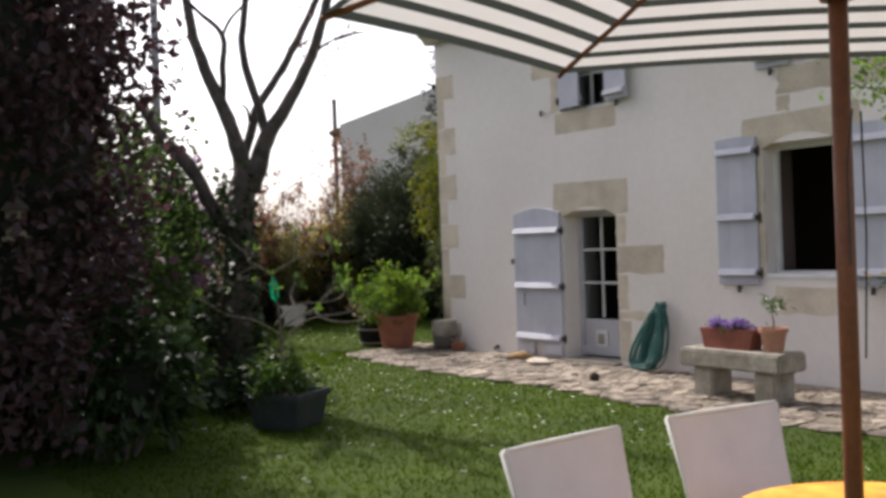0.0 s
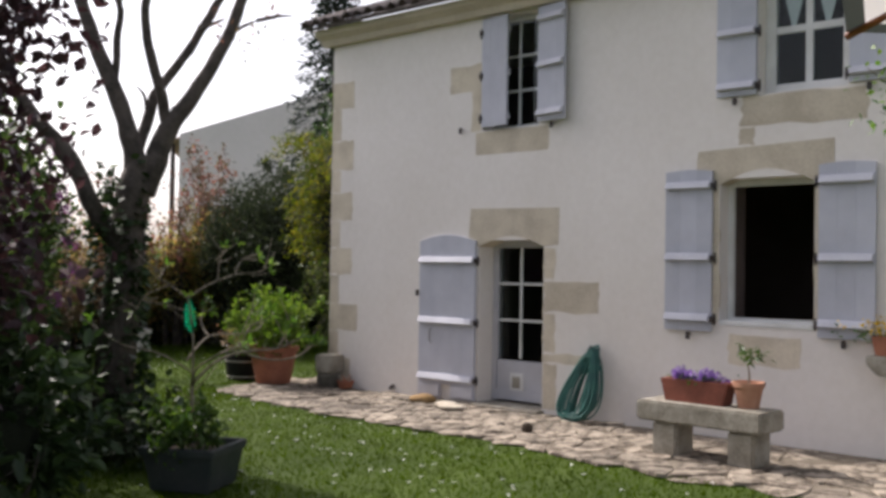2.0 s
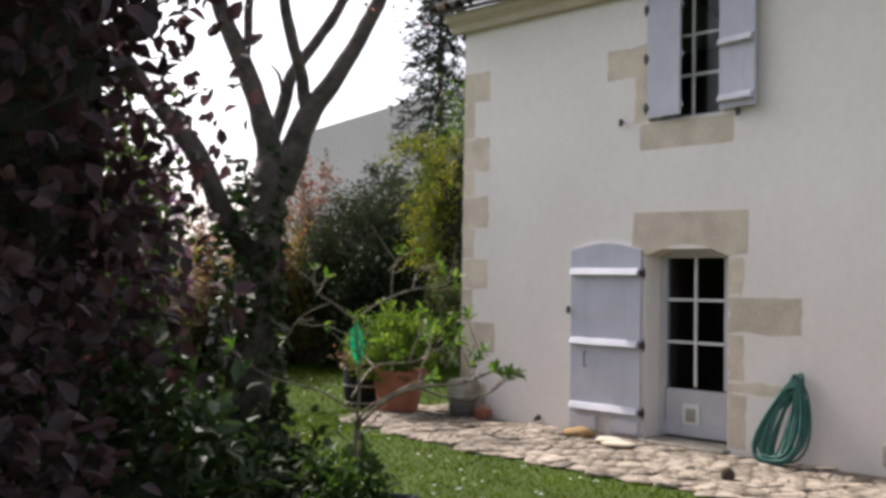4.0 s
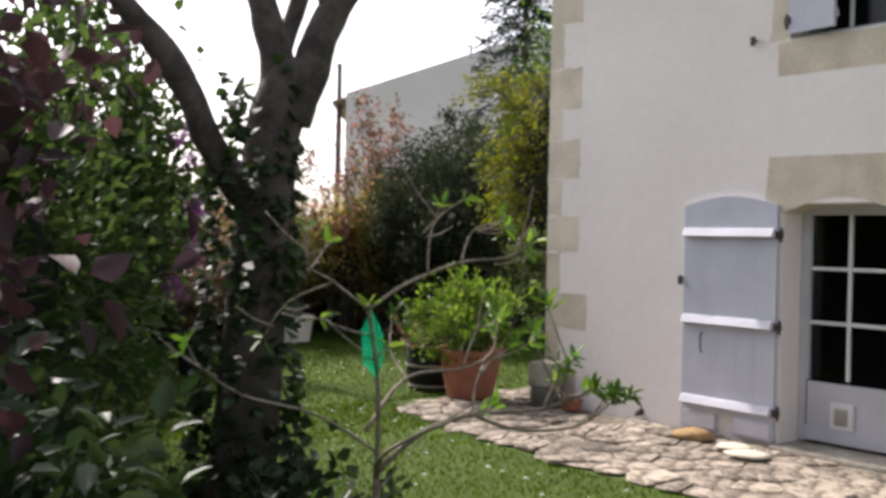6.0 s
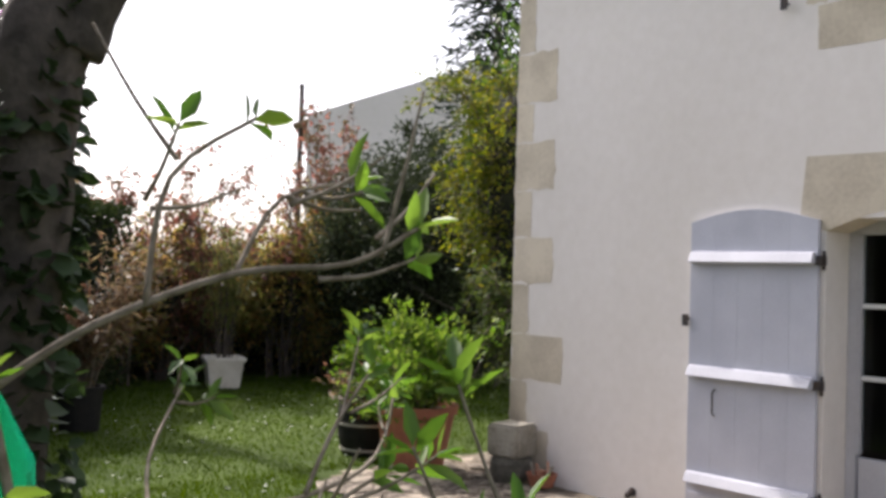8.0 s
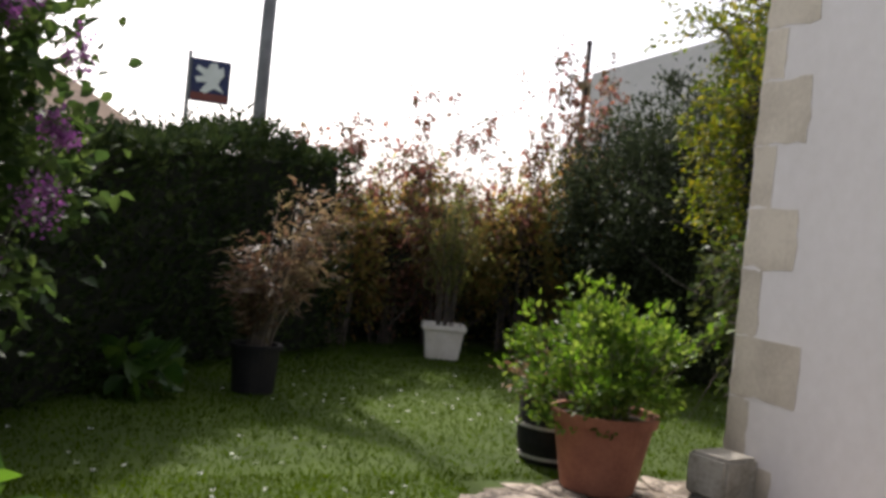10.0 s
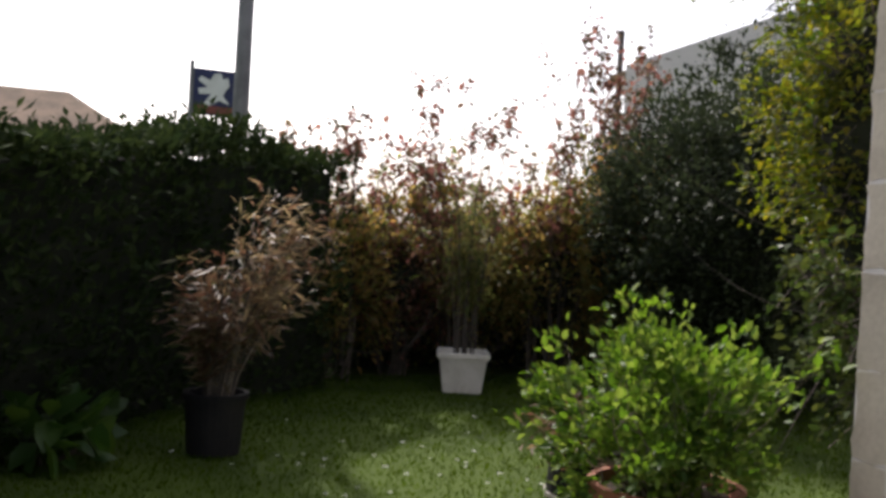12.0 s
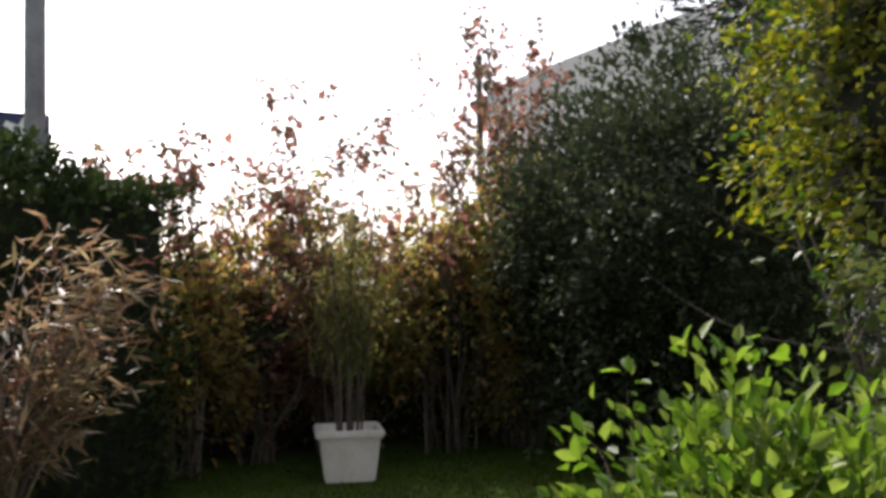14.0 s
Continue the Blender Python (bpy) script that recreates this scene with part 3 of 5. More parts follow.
wb = glazed("window_3", "small upper window with lace curtains", 5.02, 5.92, 3.55, 4.88, 9.24, 2, 2, 0.11, 0.075, M_WHITE)
for c in range(2):
    yy = 0.13 + c * 0.35
    part("lace_curtain", Geo().prism([(yy, 1.20), (yy + 0.29, 1.20), (yy + 0.15, 0.62)], 0.035, 0.041), M_CLOTHW, wb, "white pointed lace curtain")


def shutter(width, height, rails, label, arch=0.0, boards=4, notch=False, hinge_far=True):
    """A ledged shutter in the plane x = 0; y runs from its hinge side."""
    ob = tagged(new("shutter"), label, "shutter", "shutters of the house")
    bw = width / boards
    for k in range(boards):
        y0, y1 = k * bw + 0.0007, (k + 1) * bw - 0.0007
        tops = [(y1 + (y0 - y1) * s / 4, height + arch * math.sin(math.pi * (y1 + (y0 - y1) * s / 4) / width)) for s in range(5)]
        z0 = 0.17 if notch and k == boards // 2 + (boards % 2) - 1 else 0.0
        part("board", Geo().prism([(y0, z0), (y1, z0)] + tops, -0.018, 0.014), M_SHUT, ob)
    for z in rails:
        # the light along each ledge is put into its paler colour
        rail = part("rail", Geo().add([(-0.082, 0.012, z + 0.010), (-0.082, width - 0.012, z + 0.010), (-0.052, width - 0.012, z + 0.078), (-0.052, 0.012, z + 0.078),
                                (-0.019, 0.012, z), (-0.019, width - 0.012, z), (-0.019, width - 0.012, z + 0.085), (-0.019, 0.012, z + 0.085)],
                               [(0, 1, 2, 3), (7, 6, 5, 4), (3, 2, 6, 7), (0, 4, 5, 1), (0, 3, 7, 4), (1, 5, 6, 2)]), M_SHUT_LIT, ob, "ledge, lightened in colour for the light it catches", bevel=0.006)
        part("hinge", Geo().box(-0.03, 0.03, -0.035, 0.02, z + 0.0, z + 0.06).tube([(0, -0.03, z - 0.03), (0, -0.03, z + 0.09)], 0.012, 6), M_IRON, rail, "dark iron strap hinge", bevel=0.002)
    return ob


def hang(ob, y, z, turn=0.0):
    ob.matrix_world = pose(FX - 0.022, y, z, 0, 0, turn)
    return ob


ds = hang(shutter(0.95, 2.02, (0.22, 0.95, 1.735), "tall arched grey-blue shutter folded open beside the door", 0.08, 5, True), 9.61, 0.05)
part("latch", Geo().tube([(-0.02, 0.73, 0.88), (-0.05, 0.73, 0.86), (-0.05, 0.73, 0.72), (-0.02, 0.73, 0.70)], 0.007, 6), M_IRON, ds, "iron pull handle")
part("batten", Geo().box(-0.034, -0.0185, 0.02, 0.38, 0.02, 0.16), M_SHUT_LIT, ds, bevel=0.004)
part("batten", Geo().box(-0.034, -0.0185, 0.575, 0.93, 0.02, 0.16), M_SHUT_LIT, ds, bevel=0.004)
hang(shutter(0.54, 1.69, (0.10, 0.74, 1.50), "grey-blue ledged shutter folded open beside the lower window", 0.02, 3), 6.40, 1.10)
sr = shutter(0.54, 1.69, (0.10, 0.74, 1.50), "grey-blue ledged shutter folded open beside the lower window", 0.02, 3)
sr.matrix_world = pose(FX - 0.022, 5.28, 1.10) @ Matrix.Diagonal((1, -1, 1, 1))
hang(shutter(0.44, 1.36, (0.08, 0.62, 1.16), "grey-blue upper shutter standing half closed", 0.0, 3), 9.55, 3.50, 180 - 7).location.x = FX - 0.02
s2 = shutter(0.44, 1.38, (0.06, 0.64, 1.20), "grey-blue upper shutter folded open on the wall", 0.0, 3)
s2.matrix_world = pose(FX - 0.03, 8.67, 3.50, 0, 0, -9) @ Matrix.Diagonal((1, -1, 1, 1))
hang(shutter(0.43, 1.34, (0.06, 0.62, 1.18), "grey-blue upper shutter folded open on the wall", 0.0, 3), 5.93, 3.55)
s3 = shutter(0.40, 1.34, (0.06, 0.62, 1.18), "grey-blue upper shutter folded open on the wall", 0.0, 3)
s3.matrix_world = pose(FX - 0.022, 5.0, 3.57) @ Matrix.Diagonal((1, -1, 1, 1))


def wall_hook(y, z):
    ob = thing("wall_hook", (FX, y, z), "small black iron shutter stay in the wall", "hook", "shutter stays")
    part("spike", Geo().tube([(0.02, 0, 0), (-0.05, 0, 0), (-0.06, 0, 0.03)], 0.009, 6), M_IRON, ob)
    part("catch", Geo().box(-0.07, -0.055, -0.025, 0.025, -0.05, 0.03), M_IRON, ob, bevel=0.004)


for y, z in ((9.87, 3.49), (6.65, 1.06), (5.02, 1.06), (8.45, 3.46), (6.15, 3.5), (4.8, 3.52), (10.58, 1.4)):
    wall_hook(y, z)

# canal tiles along the eaves
til = Geo()
vs, n = [], 8
for k in range(2):
    for lay in range(2):
        for s in range(n + 1):
            a = math.pi * s / n
            rr = (0.085 if k == 0 else 0.105) - 0.014 * lay
            vs.append((0.42 * k, rr * math.cos(a), rr * math.sin(a)))
m = n + 1
fs = [(s, s + 1, 2 * m + s + 1, 2 * m + s) for s in range(n)] + [(m + s + 1, m + s, 3 * m + s, 3 * m + s + 1) for s in range(n)]
fs += [(s + 1, s, m + s, m + s + 1) for s in range(n)] + [(2 * m + s, 2 * m + s + 1, 3 * m + s + 1, 3 * m + s) for s in range(n)]
til.add(vs, fs)
tile_me = til.mesh("tile", smooth=False)
tile_me.materials.append(M_TILE)
g = np.random.default_rng(9)
slope = math.degrees(math.atan2(1.61, 13 - FX + 0.34))
for row in range(2):
    for k in range(48):
        t = new("tile", tile_me)
        t.parent = roof_ob
        t.matrix_world = pose(FX - 0.42 + row * 0.36 + g.normal() * 0.012, END + 0.15 - k * 0.215, 5.13 + row * 0.15 + g.normal() * 0.006, 0, -slope, g.normal() * 1.2)
for k in range(6):
    t = new("tile", tile_me)
    t.parent = roof_ob
    t.matrix_world = pose(FX - 0.3 + k * 0.36, END + 0.24, 5.17 + k * 0.147, 0, -slope, 0)

# ---- terrace things ----
bench = thing("stone_bench", (7.83, 5.84, 0.02), "weathered pale stone slab bench on two block legs", "bench", rz=-4)
part("slab", Geo().box(-0.22, 0.22, -0.64, 0.64, 0.30, 0.49), M_OLDSTONE, bench, bevel=0.02)
for y in (-0.42, 0.36):
    part("leg", Geo().box(-0.17, 0.15, y - 0.13, y + 0.13, -0.02, 0.299), M_OLDSTONE, bench, bevel=0.02)


def flower_tuft(n, centre, radii, seed):
    return crown(n, centre, radii, 14, 0.2, 0.3, 0.2, seed)


tr = thing("flower_trough", (7.85, 5.95, 0.51), "long terracotta trough of purple flowers on the stone bench", "planter", rz=-4)
part("trough", Geo().prism([(-0.30, 0), (0.30, 0), (0.34, 0.17), (0.35, 0.17), (0.35, 0.21), (-0.35, 0.21), (-0.35, 0.17), (-0.34, 0.17)], -0.09, 0.09), M_TROUGH, tr, bevel=0.008)
for yy in (-0.13, 0.13):
    part("blossom", leaves_mesh("blossom", flower_tuft(300, (0, yy, 0.24), (0.09, 0.11, 0.06), 2), 0.035, 0.03), L_PETAL, tr, "purple blossom")
part("foliage", leaves_mesh("leaves", flower_tuft(160, (0, 0, 0.22), (0.1, 0.3, 0.04), 3), 0.05, 0.02), L_GREEN, tr, "green leaves")
pot_profile = [(0.0, 0), (0.092, 0), (0.128, 0.19), (0.142, 0.19), (0.146, 0.235), (0.128, 0.235), (0.122, 0.20), (0.0, 0.20)]
sp = thing("flower_pot", (7.86, 5.46, 0.51), "pale terracotta pot with a thin-stemmed plant on the bench", "flower pot")
part("pot", Geo().lathe(pot_profile, 28), M_TERRA2, sp, smooth=False)
part("stem", Geo().tube([(0, 0, 0.18), (0.01, 0, 0.3), (-0.01, 0.01, 0.42)], [0.012, 0.009, 0.006], 6), M_TWIG, sp)
part("foliage", leaves_mesh("leaves", crown(70, (0, 0, 0.47), (0.10, 0.12, 0.05), 8, 0.3, 0.3, 0.2, 4), 0.08, 0.022), L_GREEN, sp)

hose = thing("garden_hose", (FX, 7.86, 0.02), "coiled dark green garden hose hung against the wall", "hose")
g = np.random.default_rng(11)
for k in range(20):
    top, wid, out, lean = 0.85 - 0.02 * (k % 7) - (0.12 if k % 3 == 2 else 0) + g.normal() * 0.012, 0.06 + 0.040 * (k % 7) + g.normal() * 0.02, -0.04 - 0.009 * k, 0.16
    pts = []
    for s in range(33):
        a = 2 * math.pi * s / 32
        zz = (1 - math.cos(a)) / 2
        w = wid * math.copysign(abs(math.sin(a)) ** 0.65, math.sin(a)) * (1.14 - 0.72 * zz)
        pts.append((out - 0.16 * (1 - zz), w - lean * (zz - 0.5) * 1.0, 0.015 + (top - 0.015) * zz + 0.03 * (k % 3) * (1 - zz)))
    hg = Geo().tube(pts, 0.0115, 6, cap=False)
    part("loop", hg, M_HOSE, hose, smooth=True)
part("hose_hook", Geo().tube([(0.02, -0.08, 0.80), (-0.18, -0.08, 0.80), (-0.20, -0.08, 0.85)], 0.012, 6), M_IRON, hose)
ball = thing("ball", (7.78, 7.86, 0.055), "small dark brown ball on the paving", "ball")
bg = Geo().lathe([(0.062 * math.sin(math.pi * k / 10), -0.062 * math.cos(math.pi * k / 10)) for k in range(11)], 16)
part("cover", bg, M_SOIL, ball, smooth=True)
part("seam", Geo().tube([(0.0625 * math.cos(a), 0.0625 * math.sin(a), 0) for a in [k * math.pi / 10 for k in range(21)]], 0.003, 5), M_IRON, ball)



def rock(name, loc, size, material, label, seed, flat=0.5):
    """A worn loose stone."""
    ob = thing(name, loc, label, "stone", "loose stones on the terrace")
    rk = Geo().lathe([(math.sin(math.pi * k / 7), -math.cos(math.pi * k / 7)) for k in range(8)], 12)
    rk.v = [tuple(Vector(p) * size * (1 + 0.35 * noise.noise(Vector(p) * 1.3 + Vector((seed * 7.1, 0, 0))))) for p in rk.v]
    rk.v = [(x, y * 1.25, max(z * flat, -0.25 * size) + 0.25 * size) for x, y, z in rk.v]
    part("rock", rk, material, ob, smooth=True)


M_OCHRE = mat("ochre_sandstone", (0.40, 0.25, 0.10), (0.26, 0.17, 0.085), scale=9, fine=50, rough=0.95, bump=0.7)
rock("loose_stone", (8.74, 10.22, 0.012), 0.15, M_OCHRE, "rough ochre sandstone lying on the paving", 1, 0.38)
rock("loose_stone", (8.60, 9.72, 0.012), 0.13, M_STONE, "pale flat limestone lying on the paving", 2, 0.25)
rock("loose_stone", (8.42, 9.45, 0.012), 0.15, M_STONE, "pale flat limestone lying on the paving", 3, 0.22)
rock("pebble", (7.92, 8.32, 0.015), 0.035, M_BARK, "small dark pebble on the paving", 4, 0.8)
stub = thing("pipe_stub", (FX, 11.05, 0.10), "short dark pipe stub at the foot of the wall", "pipe")
part("tube", Geo().tube([(0.02, 0, 0), (-0.05, 0, 0), (-0.07, 0, -0.03)], 0.022, 10), M_IRON, stub, smooth=True)
part("collar", Geo().tube([(-0.002, 0, 0), (-0.012, 0, 0)], 0.034, 12), M_IRON, stub)

wbx = thing("window_box", (8.86, 4.30, 0.80), "terracotta window box of yellow flowers on a stone bracket", "planter")
part("bracket", Geo().prism([(-0.34, 0.0), (0.34, 0.0), (0.44, 0.10), (0.44, 0.18), (-0.44, 0.18), (-0.44, 0.10)], -0.12, 0.19), M_OLDSTONE, wbx, "stone bracket", bevel=0.015)
part("box", Geo().prism([(-0.36, 0.182), (0.36, 0.182), (0.40, 0.36), (-0.40, 0.36)], -0.10, 0.10), M_TERRA, wbx, bevel=0.008)
part("blossom", leaves_mesh("blossom", flower_tuft(420, (0, 0, 0.42), (0.12, 0.40, 0.08), 6), 0.04, 0.03), L_YFLOWER, wbx, "yellow blossom")
part("foliage", leaves_mesh("leaves", flower_tuft(500, (0, 0, 0.39), (0.13, 0.42, 0.08), 7), 0.05, 0.025), L_GREEN, wbx)

# things at the corner of the house
tp = thing("terracotta_planter", (8.55, 13.0, 0.02), "large terracotta pot with a leafy green bush on the paving", "plant pot")
part("pot", Geo().lathe([(0.0, 0.0), (0.235, 0.0), (0.25, 0.02), (0.335, 0.46), (0.36, 0.46), (0.37, 0.53), (0.335, 0.53), (0.32, 0.47), (0.0, 0.47)], 40), M_TERRA, tp)
part("soil", Geo().lathe([(0.0, 0.485), (0.31, 0.48)], 24), M_SOIL, tp)
rg, bg2, tips = np.random.default_rng(3), Geo(), []
for k in range(16):
    a = k * 2.4
    bg2 = Geo()
    bough(rg, (0.12 * math.cos(a), 0.12 * math.sin(a), 0.46), (math.cos(a) * 0.7, math.sin(a) * 0.7, 1.0), 0.66, 0.008, bg2, tips, 1, 3, 0.2, 0.1)
    part("stem", bg2, M_TWIG, tp)
bp = np.concatenate([crown(5200, (-0.05, 0.04, 0.79), (0.53, 0.53, 0.41), 150, 0.45, 0.10, 0.20, 12), np.array([t[0][:] for t in tips]).repeat(7, 0) + rg.normal(size=(len(tips) * 7, 3)) * 0.035])
bp = bp[bp[:, 2] > 0.42]
out = bp - np.array([0, 0, 0.6])
part("crown", leaves_mesh("crown", bp, 0.054, 0.031, 0.22, out / np.linalg.norm(out, axis=1)[:, None] + np.array([0, 0, 0.3]), 1.1, big=True), L_BUSH, tp, "bright green serrated leaves")
br = thing("barrel", (8.66, 13.82, 0.0), "black tub with pale metal hoops standing on the grass", "barrel")
tub = part("tub", Geo().lathe([(0.0, 0.0), (0.24, 0.0), (0.275, 0.15), (0.285, 0.28), (0.275, 0.42), (0.26, 0.56), (0.235, 0.56), (0.235, 0.50), (0.0, 0.50)], 30), M_BLACKPLASTIC, br)
for z, r in ((0.05, 0.255), (0.28, 0.289), (0.50, 0.272)):
    part("hoop", Geo().lathe([(r, z - 0.012), (r + 0.006, z - 0.012), (r + 0.006, z + 0.012), (r, z + 0.012)], 30), mat("hoop_metal", (0.5, 0.47, 0.42), rough=0.5, metal=0.4), tub, "pale metal hoop")
dead = crown(260, (-0.14, 0.0, 0.62), (0.22, 0.22, 0.16), 16, 0.2, 0.3, 0.2, 31)
part("dry_plant", leaves_mesh("dry_plant", dead, 0.09, 0.03), L_BAMBOO, br, "withered leaves", kind="stuff")
sb = thing("stone_block", (8.86, 12.14, 0.02), "square pale stone block on a darker round one", "stone", rz=12)
part("base_stone", Geo().lathe([(0.0, 0.0), (0.17, 0.0), (0.195, 0.06), (0.20, 0.15), (0.18, 0.19), (0.0, 0.195)], 18, squash=0.85), mat("dark_stone", (0.16, 0.145, 0.12), (0.08, 0.075, 0.06), rough=0.95, bump=0.9), sb, "dark lower stone")
part("top_stone", Geo().box(-0.15, 0.15, -0.15, 0.15, 0.196, 0.455), M_OLDSTONE, sb, "pale upper block", bevel=0.02)
dish = thing("small_bowl", (8.86, 11.80, 0.03), "small terracotta bowl of clutter at the foot of the wall", "bowl")
part("bowl", Geo().lathe([(0.0, 0.0), (0.09, 0.0), (0.125, 0.10), (0.11, 0.10), (0.08, 0.02), (0.0, 0.02)], 20), M_TERRA, dish)
for k in range(6):
    part("stick", Geo().tube([(0.05 * math.cos(k), 0.05 * math.sin(k), 0.03), (0.09 * math.cos(k * 1.3), 0.09 * math.sin(k * 1.3), 0.14 + 0.02 * (k % 3))], 0.012, 6), M_TERRA2 if k % 2 else M_OLDSTONE, dish)

# ---- back of the garden ----
wp = thing("white_planter", (9.90, 18.92, 0.0), "square white plastic planter with a tall sparse bamboo", "plant pot", rz=-20)


def square_pot(half0, half1, h, rim):
    gq = Geo()
    prof = [(half0, 0), (half1, h - 0.06), (half1 + rim, h - 0.06), (half1 + rim, h), (half1 - 0.02, h), (half1 - 0.03, h - 0.08)]
    vs = [(r * sx, r * sy, z) for r, z in prof for sx, sy in ((-1, -1), (1, -1), (1, 1), (-1, 1))]
    fs = [(i * 4 + s, i * 4 + (s + 1) % 4, i * 4 + 4 + (s + 1) % 4, i * 4 + 4 + s) for i in range(len(prof) - 1) for s in range(4)]
    return gq.add(vs, fs + [(3, 2, 1, 0), (20, 21, 22, 23)])


part("pot", square_pot(0.205, 0.25, 0.43, 0.03), M_WHITEPLASTIC, wp, bevel=0.012)
rg, cg, tips = np.random.default_rng(21), Geo(), []
cl = []
for k in range(14):
    a, r = rg.uniform(0, 6.28), rg.uniform(0, 0.14)
    h, ln = rg.uniform(1.2, 2.0), rg.uniform(0.05, 0.42)
    pts = [(r * math.cos(a) + ln * math.cos(a) * s * s, r * math.sin(a) + ln * math.sin(a) * s * s, 0.38 + h * s) for s in (0, 0.25, 0.5, 0.75, 1)]
    part("cane", Geo().tube(pts, [0.009, 0.008, 0.007, 0.005, 0.002], 5), M_BARK, wp)
    for _ in range(85):
        s = rg.uniform(0.35, 1)
        cl.append((r * math.cos(a) + ln * math.cos(a) * s * s + rg.normal() * 0.09, r * math.sin(a) + ln * math.sin(a) * s * s + rg.normal() * 0.09, 0.38 + h * s + rg.normal() * 0.05))
part("crown", leaves_mesh("crown", np.array(cl), 0.13, 0.02, 0.15, droop=0.6), L_OLIVE, wp, "narrow green leaves")

bpot = thing("bamboo_pot", (6.92, 16.3, 0.0), "black pot with a dry reddish bamboo", "plant pot")
part("pot", Geo().lathe([(0.0, 0.0), (0.19, 0.0), (0.22, 0.40), (0.24, 0.40), (0.24, 0.44), (0.20, 0.44), (0.19, 0.38), (0.0, 0.38)], 26), M_BLACKPLASTIC, bpot)
rg, cg, cl, ax = np.random.default_rng(22), Geo(), [], []
for k in range(36):
    a, r = rg.uniform(0, 6.28), rg.uniform(0, 0.14)
    right = math.cos(a + 0.35) > 0.1
    h, ln = rg.uniform(0.7, 1.1) + 0.55 * right, rg.uniform(0.1, 0.48) + 0.12 * right
    f = lambda s: (r * math.cos(a) + ln * math.cos(a) * s ** 1.6 + 0.15 * s, r * math.sin(a) + ln * math.sin(a) * s ** 1.6, 0.36 + h * s - 0.25 * ln * s ** 3)
    part("cane", Geo().tube([f(s) for s in (0, 0.2, 0.4, 0.6, 0.8, 1)], [0.007, 0.006, 0.005, 0.004, 0.003, 0.001], 5), M_BARK, bpot)
    for _ in range(46):
        s = rg.uniform(0.3, 1.02)
        p = f(s)
        cl.append((p[0] + rg.normal() * 0.07, p[1] + rg.normal() * 0.07, p[2] + rg.normal() * 0.07))
        ax.append((math.cos(a) + rg.normal() * 0.7, math.sin(a) + rg.normal() * 0.7, rg.normal() * 0.5 - 0.1))
part("crown", leaves_mesh("crown", np.array(cl), 0.13, 0.022, 0.15, np.array(ax), 0.5), L_BAMBOO, bpot, "dry reddish-brown bamboo leaves")
cl, ax = [], []
for k in range(15):
    a, r = rg.normal() * 0.75 - 0.25, rg.uniform(0, 0.12)
    h, ln = rg.uniform(1.0, 1.75), rg.uniform(0.28, 0.66)
    f = lambda s: (r * math.cos(a) + ln * math.cos(a) * s ** 1.5, r * math.sin(a) + ln * math.sin(a) * s ** 1.5, 0.36 + h * s - 0.45 * ln * s ** 4)
    part("cane", Geo().tube([f(s) for s in (0, 0.2, 0.4, 0.6, 0.8, 1)], [0.007, 0.006, 0.005, 0.004, 0.003, 0.001], 5), M_TWIG, bpot)
    for _ in range(30):
        s = rg.uniform(0.42, 1.03)
        p = f(s)
        cl.append((p[0] + rg.normal() * 0.035, p[1] + rg.normal() * 0.035, p[2] + rg.normal() * 0.035))
        ax.append((math.cos(a) * 0.8 + rg.normal() * 0.6, math.sin(a) * 0.8 + rg.normal() * 0.6, rg.normal() * 0.45 + 0.25))
part("pale_sprays", leaves_mesh("pale_sprays", np.array(cl), 0.115, 0.017, 0.2, np.array(ax), 0.5, big=True), L_STRAW, bpot, "straw-coloured arching bamboo leaves")


